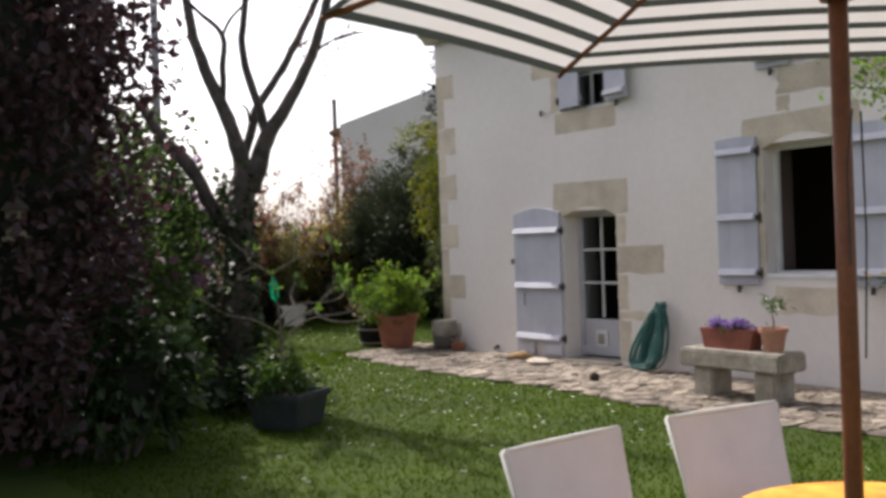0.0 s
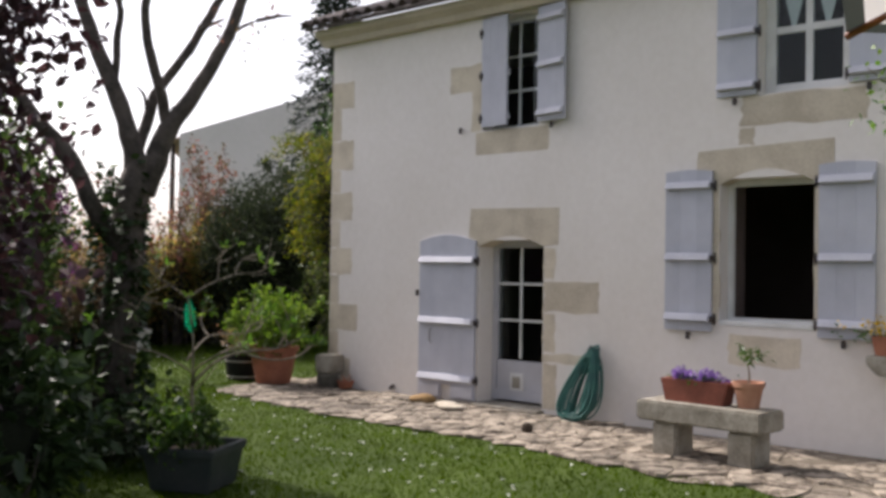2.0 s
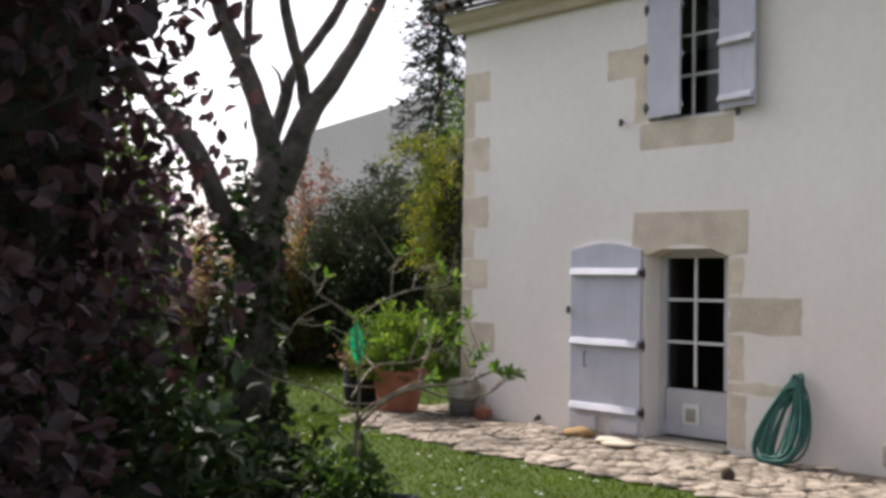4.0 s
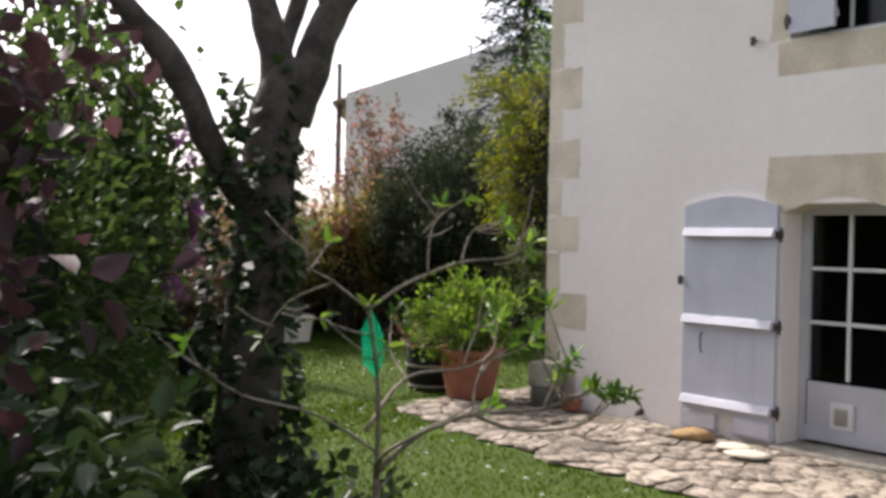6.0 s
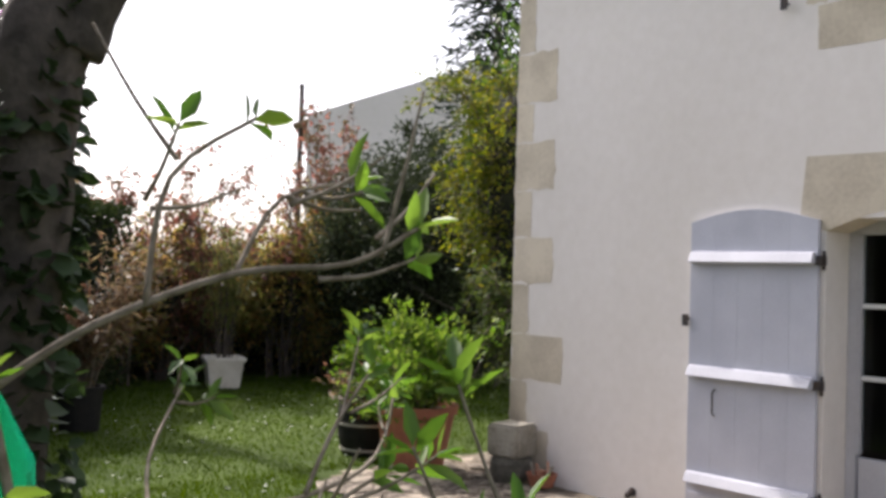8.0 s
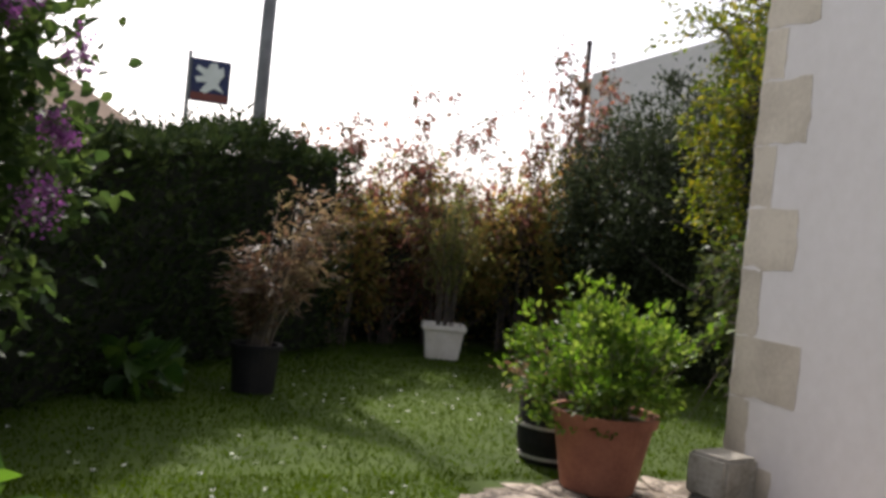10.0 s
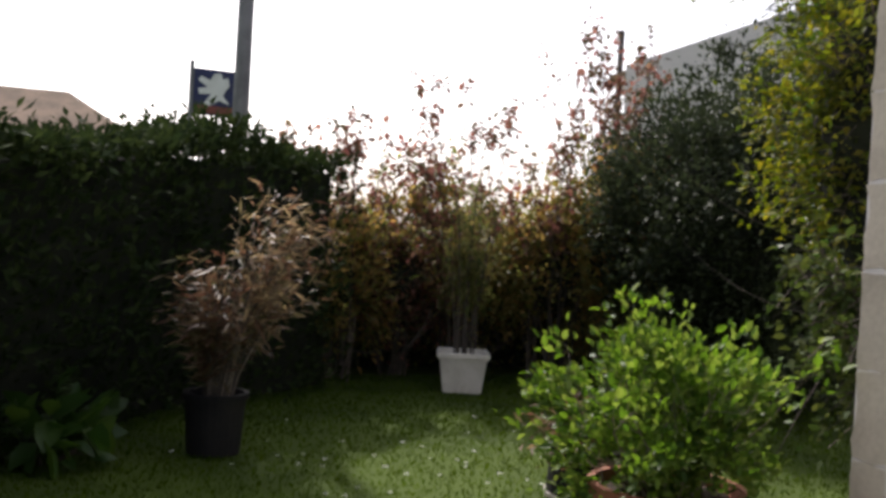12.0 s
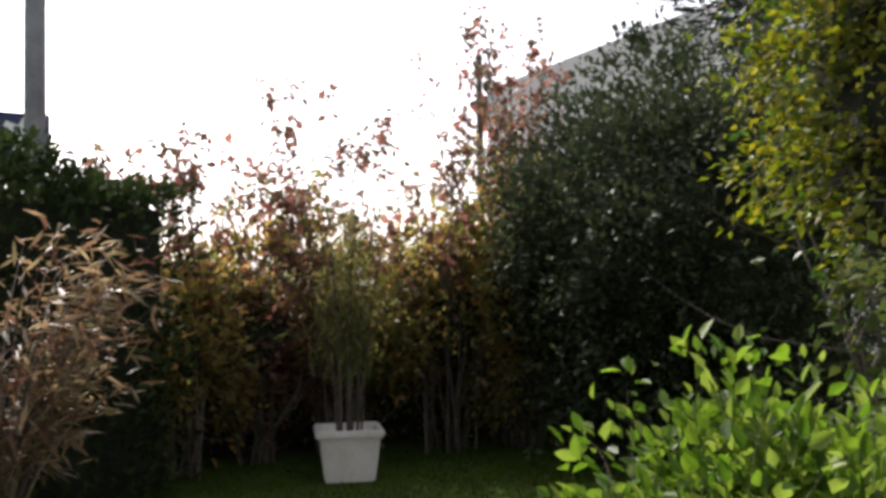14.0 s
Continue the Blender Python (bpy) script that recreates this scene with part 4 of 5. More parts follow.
def hedge(name, label, line, width, height, n, material, leaf, seed, category="hedge", lump=0.12, slope=(1, 1, 1)):
    """A clipped hedge along a line: a dark solid core for its inner shade, in a skin of leaves."""
    ob = tagged(new(name), label, category)
    g = np.random.default_rng(seed)
    line = [Vector((*p, 0)) for p in line]
    ln = [0]
    for a, b in zip(line, line[1:]):
        ln.append(ln[-1] + (b - a).length)
    xs, ys = [p.x for p in line], [p.y for p in line]
    s = g.uniform(0, ln[-1], n)
    cx, cy = np.interp(s, ln, xs), np.interp(s, ln, ys)
    tx, ty = np.interp(s + 0.2, ln, xs) - np.interp(s - 0.2, ln, xs), np.interp(s + 0.2, ln, ys) - np.interp(s - 0.2, ln, ys)
    q = np.sqrt(tx ** 2 + ty ** 2) + 1e-9
    nx, ny = ty / q, -tx / q
    kind = g.uniform(0, 1, n)
    wob = np.array([noise.noise((a * 0.9, 0.0, seed)) for a in s]) * lump * 1.5
    z = np.where(kind < 0.80, g.uniform(0.02, 1.02, n) * height, height + g.normal(size=n) * 0.06)
    side = np.where(kind < 0.80, np.where(g.uniform(0, 1, n) < 0.82, 1, -1), g.uniform(-1, 1, n))
    low = np.array([noise.noise((a * 2.2, b * 2.2, seed + 3)) for a, b in zip(s, z)]) * lump
    off = side * (width / 2 + low) + g.normal(size=n) * 0.08
    p = np.stack([cx + nx * off, cy + ny * off, np.clip(z + wob * (z / height), 0.02, None)], 1)
    sprig = g.uniform(0, 1, n) < 0.02
    p[sprig, 2] += (z[sprig] > height * 0.95) * g.uniform(0.05, 0.22, sprig.sum())
    p[:, 2] *= np.interp(s, [0, 2.3, 5.0], slope)
    ax = np.stack([nx * side * 0.8, ny * side * 0.8, np.full(n, 0.5)], 1)
    part("foliage", leaves_mesh("foliage", p, leaf, leaf * 0.45, 0.2, ax, 1.0), material, ob)
    # closed dark body, standing for the shade behind the leaves
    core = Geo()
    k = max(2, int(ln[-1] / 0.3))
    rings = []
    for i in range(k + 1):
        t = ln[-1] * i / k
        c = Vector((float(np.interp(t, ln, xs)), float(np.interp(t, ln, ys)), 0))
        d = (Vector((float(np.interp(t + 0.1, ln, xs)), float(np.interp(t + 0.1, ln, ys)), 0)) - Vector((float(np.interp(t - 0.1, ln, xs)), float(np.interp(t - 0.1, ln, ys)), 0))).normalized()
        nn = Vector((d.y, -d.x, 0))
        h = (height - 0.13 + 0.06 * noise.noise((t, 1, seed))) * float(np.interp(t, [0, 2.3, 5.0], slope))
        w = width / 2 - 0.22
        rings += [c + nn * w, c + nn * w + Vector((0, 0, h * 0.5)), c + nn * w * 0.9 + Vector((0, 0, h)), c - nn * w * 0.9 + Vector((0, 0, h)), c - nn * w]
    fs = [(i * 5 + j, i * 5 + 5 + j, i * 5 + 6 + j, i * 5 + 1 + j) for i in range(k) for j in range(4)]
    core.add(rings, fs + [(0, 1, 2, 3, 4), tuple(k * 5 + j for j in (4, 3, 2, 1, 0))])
    part("dark_core", core, M_INNERSHADE, ob, "dark solid core standing for the shade inside")
    return ob


hedge("clipped_hedge", "tall clipped dark conifer hedge along the garden edge", [(8.3, 19.6), (7.6, 19.0), (6.5, 18.2), (5.5, 16.75), (4.7, 15.6), (3.4, 14.0), (2.1, 12.4), (0.2, 10.6), (-3.5, 9.0)], 1.0, 2.30, 95000, L_HEDGE, 0.095, 4, lump=0.16, slope=(1.03, 1.02, 0.88))


def shrub(name, label, loc, radii, z, n, leaf, material, seed, stems=10, clumps=70, clump_size=0.16, core=0.0, category="shrub", width=0.5, big=False, droop=0.0, inner=0.4, trunk_mat=None, low=0.05):
    """A shrub: stems from the ground and a crown of leaves in clumps."""
    ob = thing(name, (*loc, 0), label, category)
    g, geo, tips = np.random.default_rng(seed), Geo(), []
    for k in range(stems):
        a = k * 2.4
        d = (math.cos(a) * radii[0] * 0.5, math.sin(a) * radii[1] * 0.5, z)
        geo = Geo()
        bough(g, (0.12 * math.cos(a), 0.12 * math.sin(a), -0.02), d, z * 0.95, 0.02, geo, tips, 1, 3, 0.15, 0.1)
        part("stem", geo, trunk_mat or M_BARK, ob)
    p = crown(n, (0, 0, z), radii, clumps, inner, clump_size, 0.14, seed)
    p = p[p[:, 2] > low]
    o = p - np.array([0, 0, z * 0.8])
    o /= np.linalg.norm(o, axis=1)[:, None] + 1e-6
    part("crown", leaves_mesh("crown", p, leaf, leaf * width, 0.22, o, 1.2, droop, big), material, ob)
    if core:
        # dark lump that gives the crown its inner shade
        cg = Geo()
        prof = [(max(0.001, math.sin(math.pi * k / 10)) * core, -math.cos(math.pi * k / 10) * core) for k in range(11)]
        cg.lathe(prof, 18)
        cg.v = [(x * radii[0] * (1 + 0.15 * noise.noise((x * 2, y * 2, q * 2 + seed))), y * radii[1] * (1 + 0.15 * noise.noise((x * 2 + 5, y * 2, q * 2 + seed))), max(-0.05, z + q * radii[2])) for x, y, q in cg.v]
        part("dark_core", cg, M_INNERSHADE, ob, "dark solid core standing for the shade inside")
    return ob


hedge("back_hedge", "dark hedge behind the mixed shrubs", [(14.5, 20.2), (12.6, 20.7), (10.5, 21.1), (8.0, 20.6)][::-1], 0.9, 1.75, 9000, L_DARK, 0.10, 6)
# reddish mixed shrubs along the back
for k, (x, y, rx, rz, z) in enumerate([(8.6, 19.9, 0.75, 0.85, 1.1), (9.5, 20.2, 0.85, 0.95, 1.15), (10.5, 20.3, 0.85, 0.95, 1.15), (11.4, 19.9, 0.8, 1.05, 1.25), (12.1, 19.5, 0.8, 1.25, 1.45)]):
    shrub("mixed_shrub", "leafy shrub with green and copper-red young leaves", (x, y), (rx, 0.75, rz), z, 5200, 0.085, L_MIX if k != 1 else L_RED, 50 + k, 8, 80, 0.17, 0.45)


def shoots(name, label, loc, n, h0, h1, spread, material, seed, leaf=0.09, per=58):
    """Tall thin shoots with sparse leaves that stand up out of the shrubs."""
    ob = thing(name, (*loc, 0), label, "shrub", "photinia shoots")
    g, geo, pts = np.random.default_rng(seed), Geo(), []
    for k in range(n):
        a, r = g.uniform(0, 6.28), g.uniform(0, 0.3)
        h = g.uniform(h0, h1)
        dx, dy = g.normal() * spread, g.normal() * spread * 0.6
        f = lambda s: Vector((r * math.cos(a) + dx * s ** 1.4, r * math.sin(a) + dy * s ** 1.4, h * s))
        geo = Geo()
        geo.tube([f(s) for s in (0, 0.3, 0.6, 0.8, 1)], [0.014, 0.011, 0.008, 0.005, 0.002], 5)
        for _ in range(6):
            s0 = g.uniform(0.5, 0.95)
            q = f(s0) + Vector((g.normal() * 0.17, g.normal() * 0.17, 0.10 + g.uniform(0, 0.24)))
            geo.tube([f(s0), (f(s0) + q) / 2 + Vector((g.normal() * 0.03, 0, 0)), q], [0.005, 0.004, 0.002], 4)
            for _ in range(per // 5):
                pts.append(f(s0).lerp(q, 1.0 - 0.35 * g.uniform(0, 1) ** 2) + Vector(g.normal(size=3) * 0.042))
        for _ in range(per // 2):
            s = 1.0 - 0.5 * g.uniform(0, 1) ** 2.6
            pts.append(f(s) + Vector(g.normal(size=3) * 0.048))
        part("shoot", geo, M_BARK, ob)
    part("foliage", leaves_mesh("leaves", np.array([p[:] for p in pts]), leaf, leaf * 0.62, 0.2, droop=0.1), material, ob)


shoots("photinia", "thin shrub shoots with sparse red young leaves", (8.7, 19.7), 10, 2.2, 3.1, 0.45, L_RED, 71)
shoots("photinia", "thin shrub shoots with sparse red young leaves", (10.2, 19.9), 15, 2.3, 3.5, 0.5, L_RED, 72)
shoots("photinia", "tall thin shrub shoots with sparse red young leaves", (12.0, 19.6), 22, 2.4, 4.5, 0.62, L_RED, 73)
shoots("photinia", "thin shrub shoots with sparse coppery leaves", (9.5, 20.1), 8, 1.9, 2.7, 0.4, L_MIX, 74)
shoots("photinia", "thin shrub shoots with sparse coppery leaves", (11.3, 19.7), 12, 2.0, 3.4, 0.45, L_RED, 75)
shrub("dark_shrub", "dense dark evergreen shrub as tall as the eaves", (13.0, 18.0), (1.82, 1.7, 1.84), 1.8, 60000, 0.075, L_DARK, 80, 8, 420, 0.085, 0.66, inner=0.62)
def arching_shrub(name, label, loc, limbs, material, seed, leaf, per, core=None):
    """A shrub of long limbs that arch out and hang in leafy sprays; limbs: way, reach, top and how far each one droops."""
    ob = thing(name, (*loc, 0), label, "shrub")
    g, pts, ax = np.random.default_rng(seed), [], []
    for way, reach, top, droop in limbs:
        c, q = math.cos(way), math.sin(way)
        f = lambda s: Vector((c * reach * s ** 1.3, q * reach * s ** 1.3, top * (1 - (1 - s) ** 1.7) - droop * s ** 4))
        geo = Geo().tube([f(k / 7) for k in range(8)], [0.03 * (1 - k / 7.6) for k in range(8)], 6)
        for k in range(15):
            s = 0.42 + 0.58 * (k + g.uniform()) / 15
            a = way + g.normal() * 1.0
            ln = g.uniform(0.22, 0.50)
            b = f(s)
            e = b + Vector((math.cos(a) * ln, math.sin(a) * ln, g.uniform(-0.22, 0.16)))
            m = (b + e) / 2 + Vector((0, 0, 0.07))
            geo.tube([b, m, e], [0.007, 0.005, 0.002], 4)
            d = (e - b).normalized()
            for _ in range(per):
                u = g.uniform(0.1, 1.05)
                p = b.lerp(m, u * 2) if u < 0.5 else m.lerp(e, u * 2 - 1)
                pts.append((p + Vector(g.normal(size=3)) * 0.045)[:])
                ax.append((d + Vector((0, 0, -0.2)))[:])
        part("limb", geo, M_BARK, ob)
    part("crown", leaves_mesh("crown", np.array(pts), leaf, leaf * 0.55, 0.22, np.array(ax), 1.0, 0.1), material, ob)
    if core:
        # added solid core, coloured dark for the shaded depth between the sprays
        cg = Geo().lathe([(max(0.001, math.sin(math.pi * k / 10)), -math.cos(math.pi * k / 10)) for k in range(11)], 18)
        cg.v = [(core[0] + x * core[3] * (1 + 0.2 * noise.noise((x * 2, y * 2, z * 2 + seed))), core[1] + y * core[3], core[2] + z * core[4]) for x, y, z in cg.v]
        part("dark_core", cg, M_INNERSHADE, ob, "dark solid core standing for the shade inside")
    return ob


g = np.random.default_rng(810)
arching_shrub("yellow_shrub", "tall yellow-green shrub arching beside the house corner", (11.35, 14.45), [(k * 2.4 + g.normal() * 0.2, g.uniform(0.4, 1.15), g.uniform(2.6, 4.55), g.uniform(0.1, 0.8)) for k in range(46)], L_YELLOW, 81, 0.066, 26, (0, 0, 2.7, 0.62, 1.35))
shrub("yellow_shrub", "light green shrub with small leaves behind the house corner", (11.9, 14.9), (0.8, 0.9, 1.6), 3.2, 6000, 0.085, L_GREEN, 82, 10, 80, 0.16, 0.55)
arching_shrub("pale_shrub", "pale-leaved shrub with hanging sprays against the end wall", (10.5, 13.45), [(k * 2.4, g.uniform(0.2, 0.62), g.uniform(0.9, 2.2), g.uniform(0.1, 0.5)) for k in range(15)], L_PALE, 83, 0.075, 14)
shrub("low_plant", "low broad-leaved plant in the shade of the hedge", (5.75, 16.2), (0.42, 0.4, 0.16), 0.22, 90, 0.24, L_GREEN, 84, 3, 14, 0.3, category="plant", big=True, width=0.6)

# ---- trees ----
tree = thing("ash_tree", (4.22, 9.84, -0.03), "bare pollarded tree with an ivy-clad forked trunk", "tree")
AX = Vector((0.84, -0.55, 0.0))       # across the tree as first seen
AY = Vector((0.55, 0.84, 0.0))


def limb(pts, radii, name="limb", sides=10):
    geo = Geo()
    cu = [AX * (a + 0.035 * c) + AY * b + Vector((0, 0, c)) for a, b, c in pts]
    fine, rr = [], []
    for i in range(len(cu) - 1):
        p0, p1, p2, p3 = cu[max(i - 1, 0)], cu[i], cu[i + 1], cu[min(i + 2, len(cu) - 1)]
        for s in range(4):
            t = s / 4
            fine.append(0.5 * ((2 * p1) + (p2 - p0) * t + (2 * p0 - 5 * p1 + 4 * p2 - p3) * t * t + (3 * p1 - 3 * p2 + p3 - p0) * t ** 3))
            rr.append(radii[i] * (1 - t) + radii[i + 1] * t)
    fine.append(cu[-1])
    rr.append(radii[-1])
    for i, p in enumerate(fine):
        fine[i] = p + Vector((noise.noise(p * 5), noise.noise(p * 5 + Vector((9, 0, 0))), 0)) * 0.018
        rr[i] *= 1 + 0.14 * noise.noise(p * 7)
    geo.tube(fine, rr, sides)
    return part(name, geo, M_BARK, tree, smooth=True)


limb([(-0.08, 0, 0), (-0.09, 0, 0.5), (-0.07, 0, 1.2), (-0.04, 0, 1.9), (0.0, 0, 2.45), (0.06, 0, 2.75)], [0.24, 0.19, 0.165, 0.165, 0.15, 0.10], "trunk", 14)
limb([(-0.02, 0, 2.4), (-0.02, 0, 2.74), (-0.11, 0.02, 3.03), (-0.27, 0.05, 3.43), (-0.49, 0.1, 3.92), (-0.62, 0.15, 4.41), (-0.70, 0.2, 5.0), (-0.72, 0.25, 5.8)], [0.11, 0.095, 0.085, 0.075, 0.065, 0.055, 0.045, 0.02])
limb([(-0.02, 0.02, 2.75), (0.04, 0.1, 2.95), (0.10, 0.15, 3.23), (0.16, 0.2, 3.40), (0.36, 0.25, 3.72), (0.55, 0.3, 4.08), (0.72, 0.3, 4.44), (0.95, 0.35, 5.0), (1.05, 0.4, 5.7)], [0.06, 0.055, 0.05, 0.048, 0.045, 0.042, 0.04, 0.03, 0.015])
limb([(0.25, 0.0, 3.05), (0.20, -0.05, 3.25), (0.14, -0.1, 3.45), (0.05, -0.15, 3.72), (0.01, -0.18, 4.07), (0.06, -0.2, 4.73), (0.10, -0.2, 5.6)], [0.055, 0.052, 0.048, 0.044, 0.04, 0.034, 0.015])
limb([(0.08, 0, 2.4), (0.14, 0, 2.6), (0.25, 0, 2.98), (0.42, 0, 3.25), (0.63, 0.02, 3.62), (0.79, 0.05, 4.03), (0.93, 0.08, 4.5), (1.02, 0.1, 5.1), (1.06, 0.1, 5.9)], [0.11, 0.105, 0.09, 0.075, 0.065, 0.058, 0.05, 0.04, 0.015])
limb([(-0.24, 0.05, 3.4), (-0.23, 0.05, 3.8), (-0.25, 0.05, 4.17), (-0.48, 0.0, 4.41), (-0.73, -0.05, 4.66), (-0.95, -0.1, 5.1)], [0.04, 0.036, 0.03, 0.022, 0.018, 0.008], sides=7)
limb([(-0.25, 0.05, 4.15), (-0.10, 0.05, 4.4), (0.12, 0.0, 4.6)], [0.02, 0.015, 0.008], sides=6)
limb([(-0.06, -0.02, 1.86), (-0.22, -0.05, 2.06), (-0.34, -0.1, 2.25), (-0.46, -0.12, 2.5), (-0.62, -0.15, 2.75), (-0.88, -0.2, 3.05), (-1.2, -0.2, 3.5)], [0.10, 0.095, 0.085, 0.08, 0.075, 0.06, 0.02])
for a, b in (((0.50, 0.25, 4.0), (0.72, 0.2, 4.12)), ((0.76, 0.05, 3.95), (1.0, 0.0, 4.08)), ((1.0, 0.0, 4.08), (1.35, 0.0, 4.15)), ((0.06, 0.1, 3.2), (-0.05, 0.1, 3.4))):
    mid = tuple((p + q) / 2 + 0.03 for p, q in zip(a, b))
    limb([a, mid, b], [0.022, 0.015, 0.006], "twig", 6)
g = np.random.default_rng(41)
n = 2300
a, z = g.uniform(0, 6.28, n), g.uniform(0, 1, n) ** 1.3 * 2.7
keep = np.array([noise.noise((math.cos(q) * 2, math.sin(q) * 2, w * 1.4)) > -0.12 - 0.12 * (w < 1.1) for q, w in zip(a, z)])
a, z = a[keep], z[keep]
r = np.interp(z, [0, 0.5, 1.5, 2.7], [0.27, 0.25, 0.19, 0.17]) + g.uniform(0, 0.06, len(z))
ivy = np.stack([-0.05 * 0.84 + r * np.cos(a), 0.03 + r * np.sin(a), z], 1)
part("ivy", leaves_mesh("ivy", ivy, 0.075, 0.068, 0.1, np.stack([np.cos(a), np.sin(a), np.full(len(a), -0.3)], 1), 0.8, big=True), L_IVY, tree, "dark glossy ivy on the trunk")
tw = crown(110, (0.9 * 0.84, -0.9 * 0.55, 4.15), (0.5, 0.5, 0.35), 10, 0.2, 0.25, 0.2, 45)
part("young_leaves", leaves_mesh("young_leaves", tw, 0.05, 0.025), L_RED, tree, "a few young leaves on the twigs")

purple = thing("purple_tree", (0.75, 8.1, -0.03), "purple-leaved tree hanging low over the lawn", "tree")
rg, pg, tips = np.random.default_rng(51), Geo(), []
pg.tube([(0, 0, 0), (0.03, 0.02, 0.8), (-0.02, 0.05, 1.6), (0.02, 0.0, 2.6)], [0.13, 0.11, 0.09, 0.06], 10)
for k in range(12):
    a = k * 2.4
    bough(rg, (0, 0.02, 0.9 + 0.15 * k), (math.cos(a), math.sin(a), 0.5), 1.4, 0.035, pg, tips, 2, 3, 0.2, 0.05)
part("trunk", pg, M_BARK, purple)
pp = np.concatenate([crown(19000, (0.08, 0, 2.7), (1.68, 1.5, 2.4), 240, 0.5, 0.11, 0.08, 52), crown(300, (0.38, -1.55, 0.85), (0.36, 0.34, 0.45), 22, 0.3, 0.22, 0.2, 53)])
pp = pp[pp[:, 2] > 0.3 + 1.3 * np.clip(pp[:, 0] - 0.75, 0, 1)]
part("crown", leaves_mesh("crown", pp, 0.092, 0.060, 0.2, None, 1.0, 0.35, big=True), L_PURPLE, purple, "dark purple leaves")
# dark solid body in place of the shaded inside of the crown
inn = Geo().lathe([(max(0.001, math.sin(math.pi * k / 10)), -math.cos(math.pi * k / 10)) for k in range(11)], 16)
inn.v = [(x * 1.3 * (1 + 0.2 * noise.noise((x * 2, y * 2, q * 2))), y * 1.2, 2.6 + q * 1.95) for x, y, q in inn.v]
part("dark_core", inn, M_INNERSHADE, purple, "dark solid core standing for the shade inside")

shrub("laurel", "dense green laurel standing between the trees", (2.55, 10.7), (1.35, 0.9, 1.5), 1.5, 9000, 0.10, L_LAUREL, 91, 10, 110, 0.15, 0.6, big=True)
shrub("laurel", "dark green shrub under the trees", (1.9, 9.2), (0.9, 0.7, 0.8), 0.7, 2600, 0.12, L_IVY, 92, 6, 50, 0.2, 0.65, big=True)
shrub("laurel", "low dark shrub with drooping leaves beside the lawn", (2.15, 8.0), (0.60, 0.5, 0.62), 0.66, 1900, 0.12, L_IVY, 98, 6, 40, 0.2, 0.6, big=True, droop=0.4)
shrub("lilac", "tall lilac bush with heart-shaped leaves behind the bare tree", (4.12, 12.7), (0.88, 0.8, 1.4), 2.05, 6000, 0.085, L_LAUREL, 93, 8, 80, 0.16, 0.45, big=True, width=0.8)
li = bpy.data.objects["lilac"]
for k, (x, y, z) in enumerate([(0.85, -0.45, 1.95), (0.80, -0.55, 1.6), (0.65, -0.6, 2.5), (0.7, -0.5, 2.95), (0.9, -0.2, 2.3), (0.55, -0.7, 1.3)]):
    part("blossom", leaves_mesh("blossom", crown(240, (x, y, z), (0.085, 0.085, 0.11), 12, 0.3, 0.3, 0.1, 94 + k), 0.024, 0.02), L_LILAC, li, "purple lilac panicle")
shrub("ground_ivy", "low ivy spreading at the foot of the trunk", (4.1, 9.3), (0.55, 0.5, 0.35), 0.22, 700, 0.09, L_IVY, 97, 4, 24, 0.25, category="ivy", big=True, width=0.8)

feeder = thing("bird_feeder", (1.12, 6.95, 1.86), "small pale wooden bird feeder hanging in the purple tree", "bird feeder")
part("house", Geo().lathe([(0.0, 0.0), (0.07, 0.0), (0.07, 0.20), (0.0, 0.20)], 12), M_TWIG, feeder)
part("roof", Geo().lathe([(0.11, 0.19), (0.02, 0.30), (0.0, 0.30)], 12), M_BARK, feeder)
part("tray", Geo().lathe([(0.0, -0.02), (0.10, -0.02), (0.10, 0.01), (0.0, 0.01)], 12), M_TWIG, feeder)
part("string", Geo().tube([(0, 0, 0.29), (-0.02, 0.1, 0.7), (-0.05, 0.4, 1.1)], 0.004, 5), M_IRON, feeder)

# ---- planter with a bare-branched shrub ----
pl = thing("square_planter", (3.87, 8.17, 0.0), "dark square planter with a bushy plant and a bare-branched shrub", "plant pot", rz=28)
part("pot", square_pot(0.24, 0.285, 0.34, 0.02), mat("dark_green_plastic", (0.03, 0.04, 0.04), (0.05, 0.055, 0.055), rough=0.6), pl, bevel=0.01)
part("soil", Geo().box(-0.25, 0.25, -0.25, 0.25, 0.24, 0.28), M_SOIL, pl)
part("bush", leaves_mesh("bush", crown(900, (-0.10, 0.04, 0.46), (0.25, 0.23, 0.23), 36, 0.3, 0.2, 0.15, 61), 0.07, 0.03, big=True), L_GREEN, pl, "bushy green leaves")
mg = thing("bare_shrub", (3.87, 8.10, 0.30), "bare-branched shrub with leaves only at its tips", "shrub")
rg = np.random.default_rng(62)
ends = []


def stem(pts, r0, r1):
    cu, fine = [Vector(p) for p in pts], []
    for i in range(len(cu) - 1):
        p0, p1, p2, p3 = cu[max(i - 1, 0)], cu[i], cu[i + 1], cu[min(i + 2, len(cu) - 1)]
        for s in range(4):
            t = s / 4
            fine.append(0.5 * ((2 * p1) + (p2 - p0) * t + (2 * p0 - 5 * p1 + 4 * p2 - p3) * t * t + (3 * p1 - 3 * p2 + p3 - p0) * t ** 3))
    fine.append(cu[-1])
    br_geo = Geo().tube(fine, [0.78 * (r0 + (r1 - r0) * i / (len(fine) - 1)) for i in range(len(fine))], 6)
    part("branch", br_geo, M_TWIG, mg, smooth=True)
    ends.append((cu[-1], (cu[-1] - cu[-2]).normalized()))


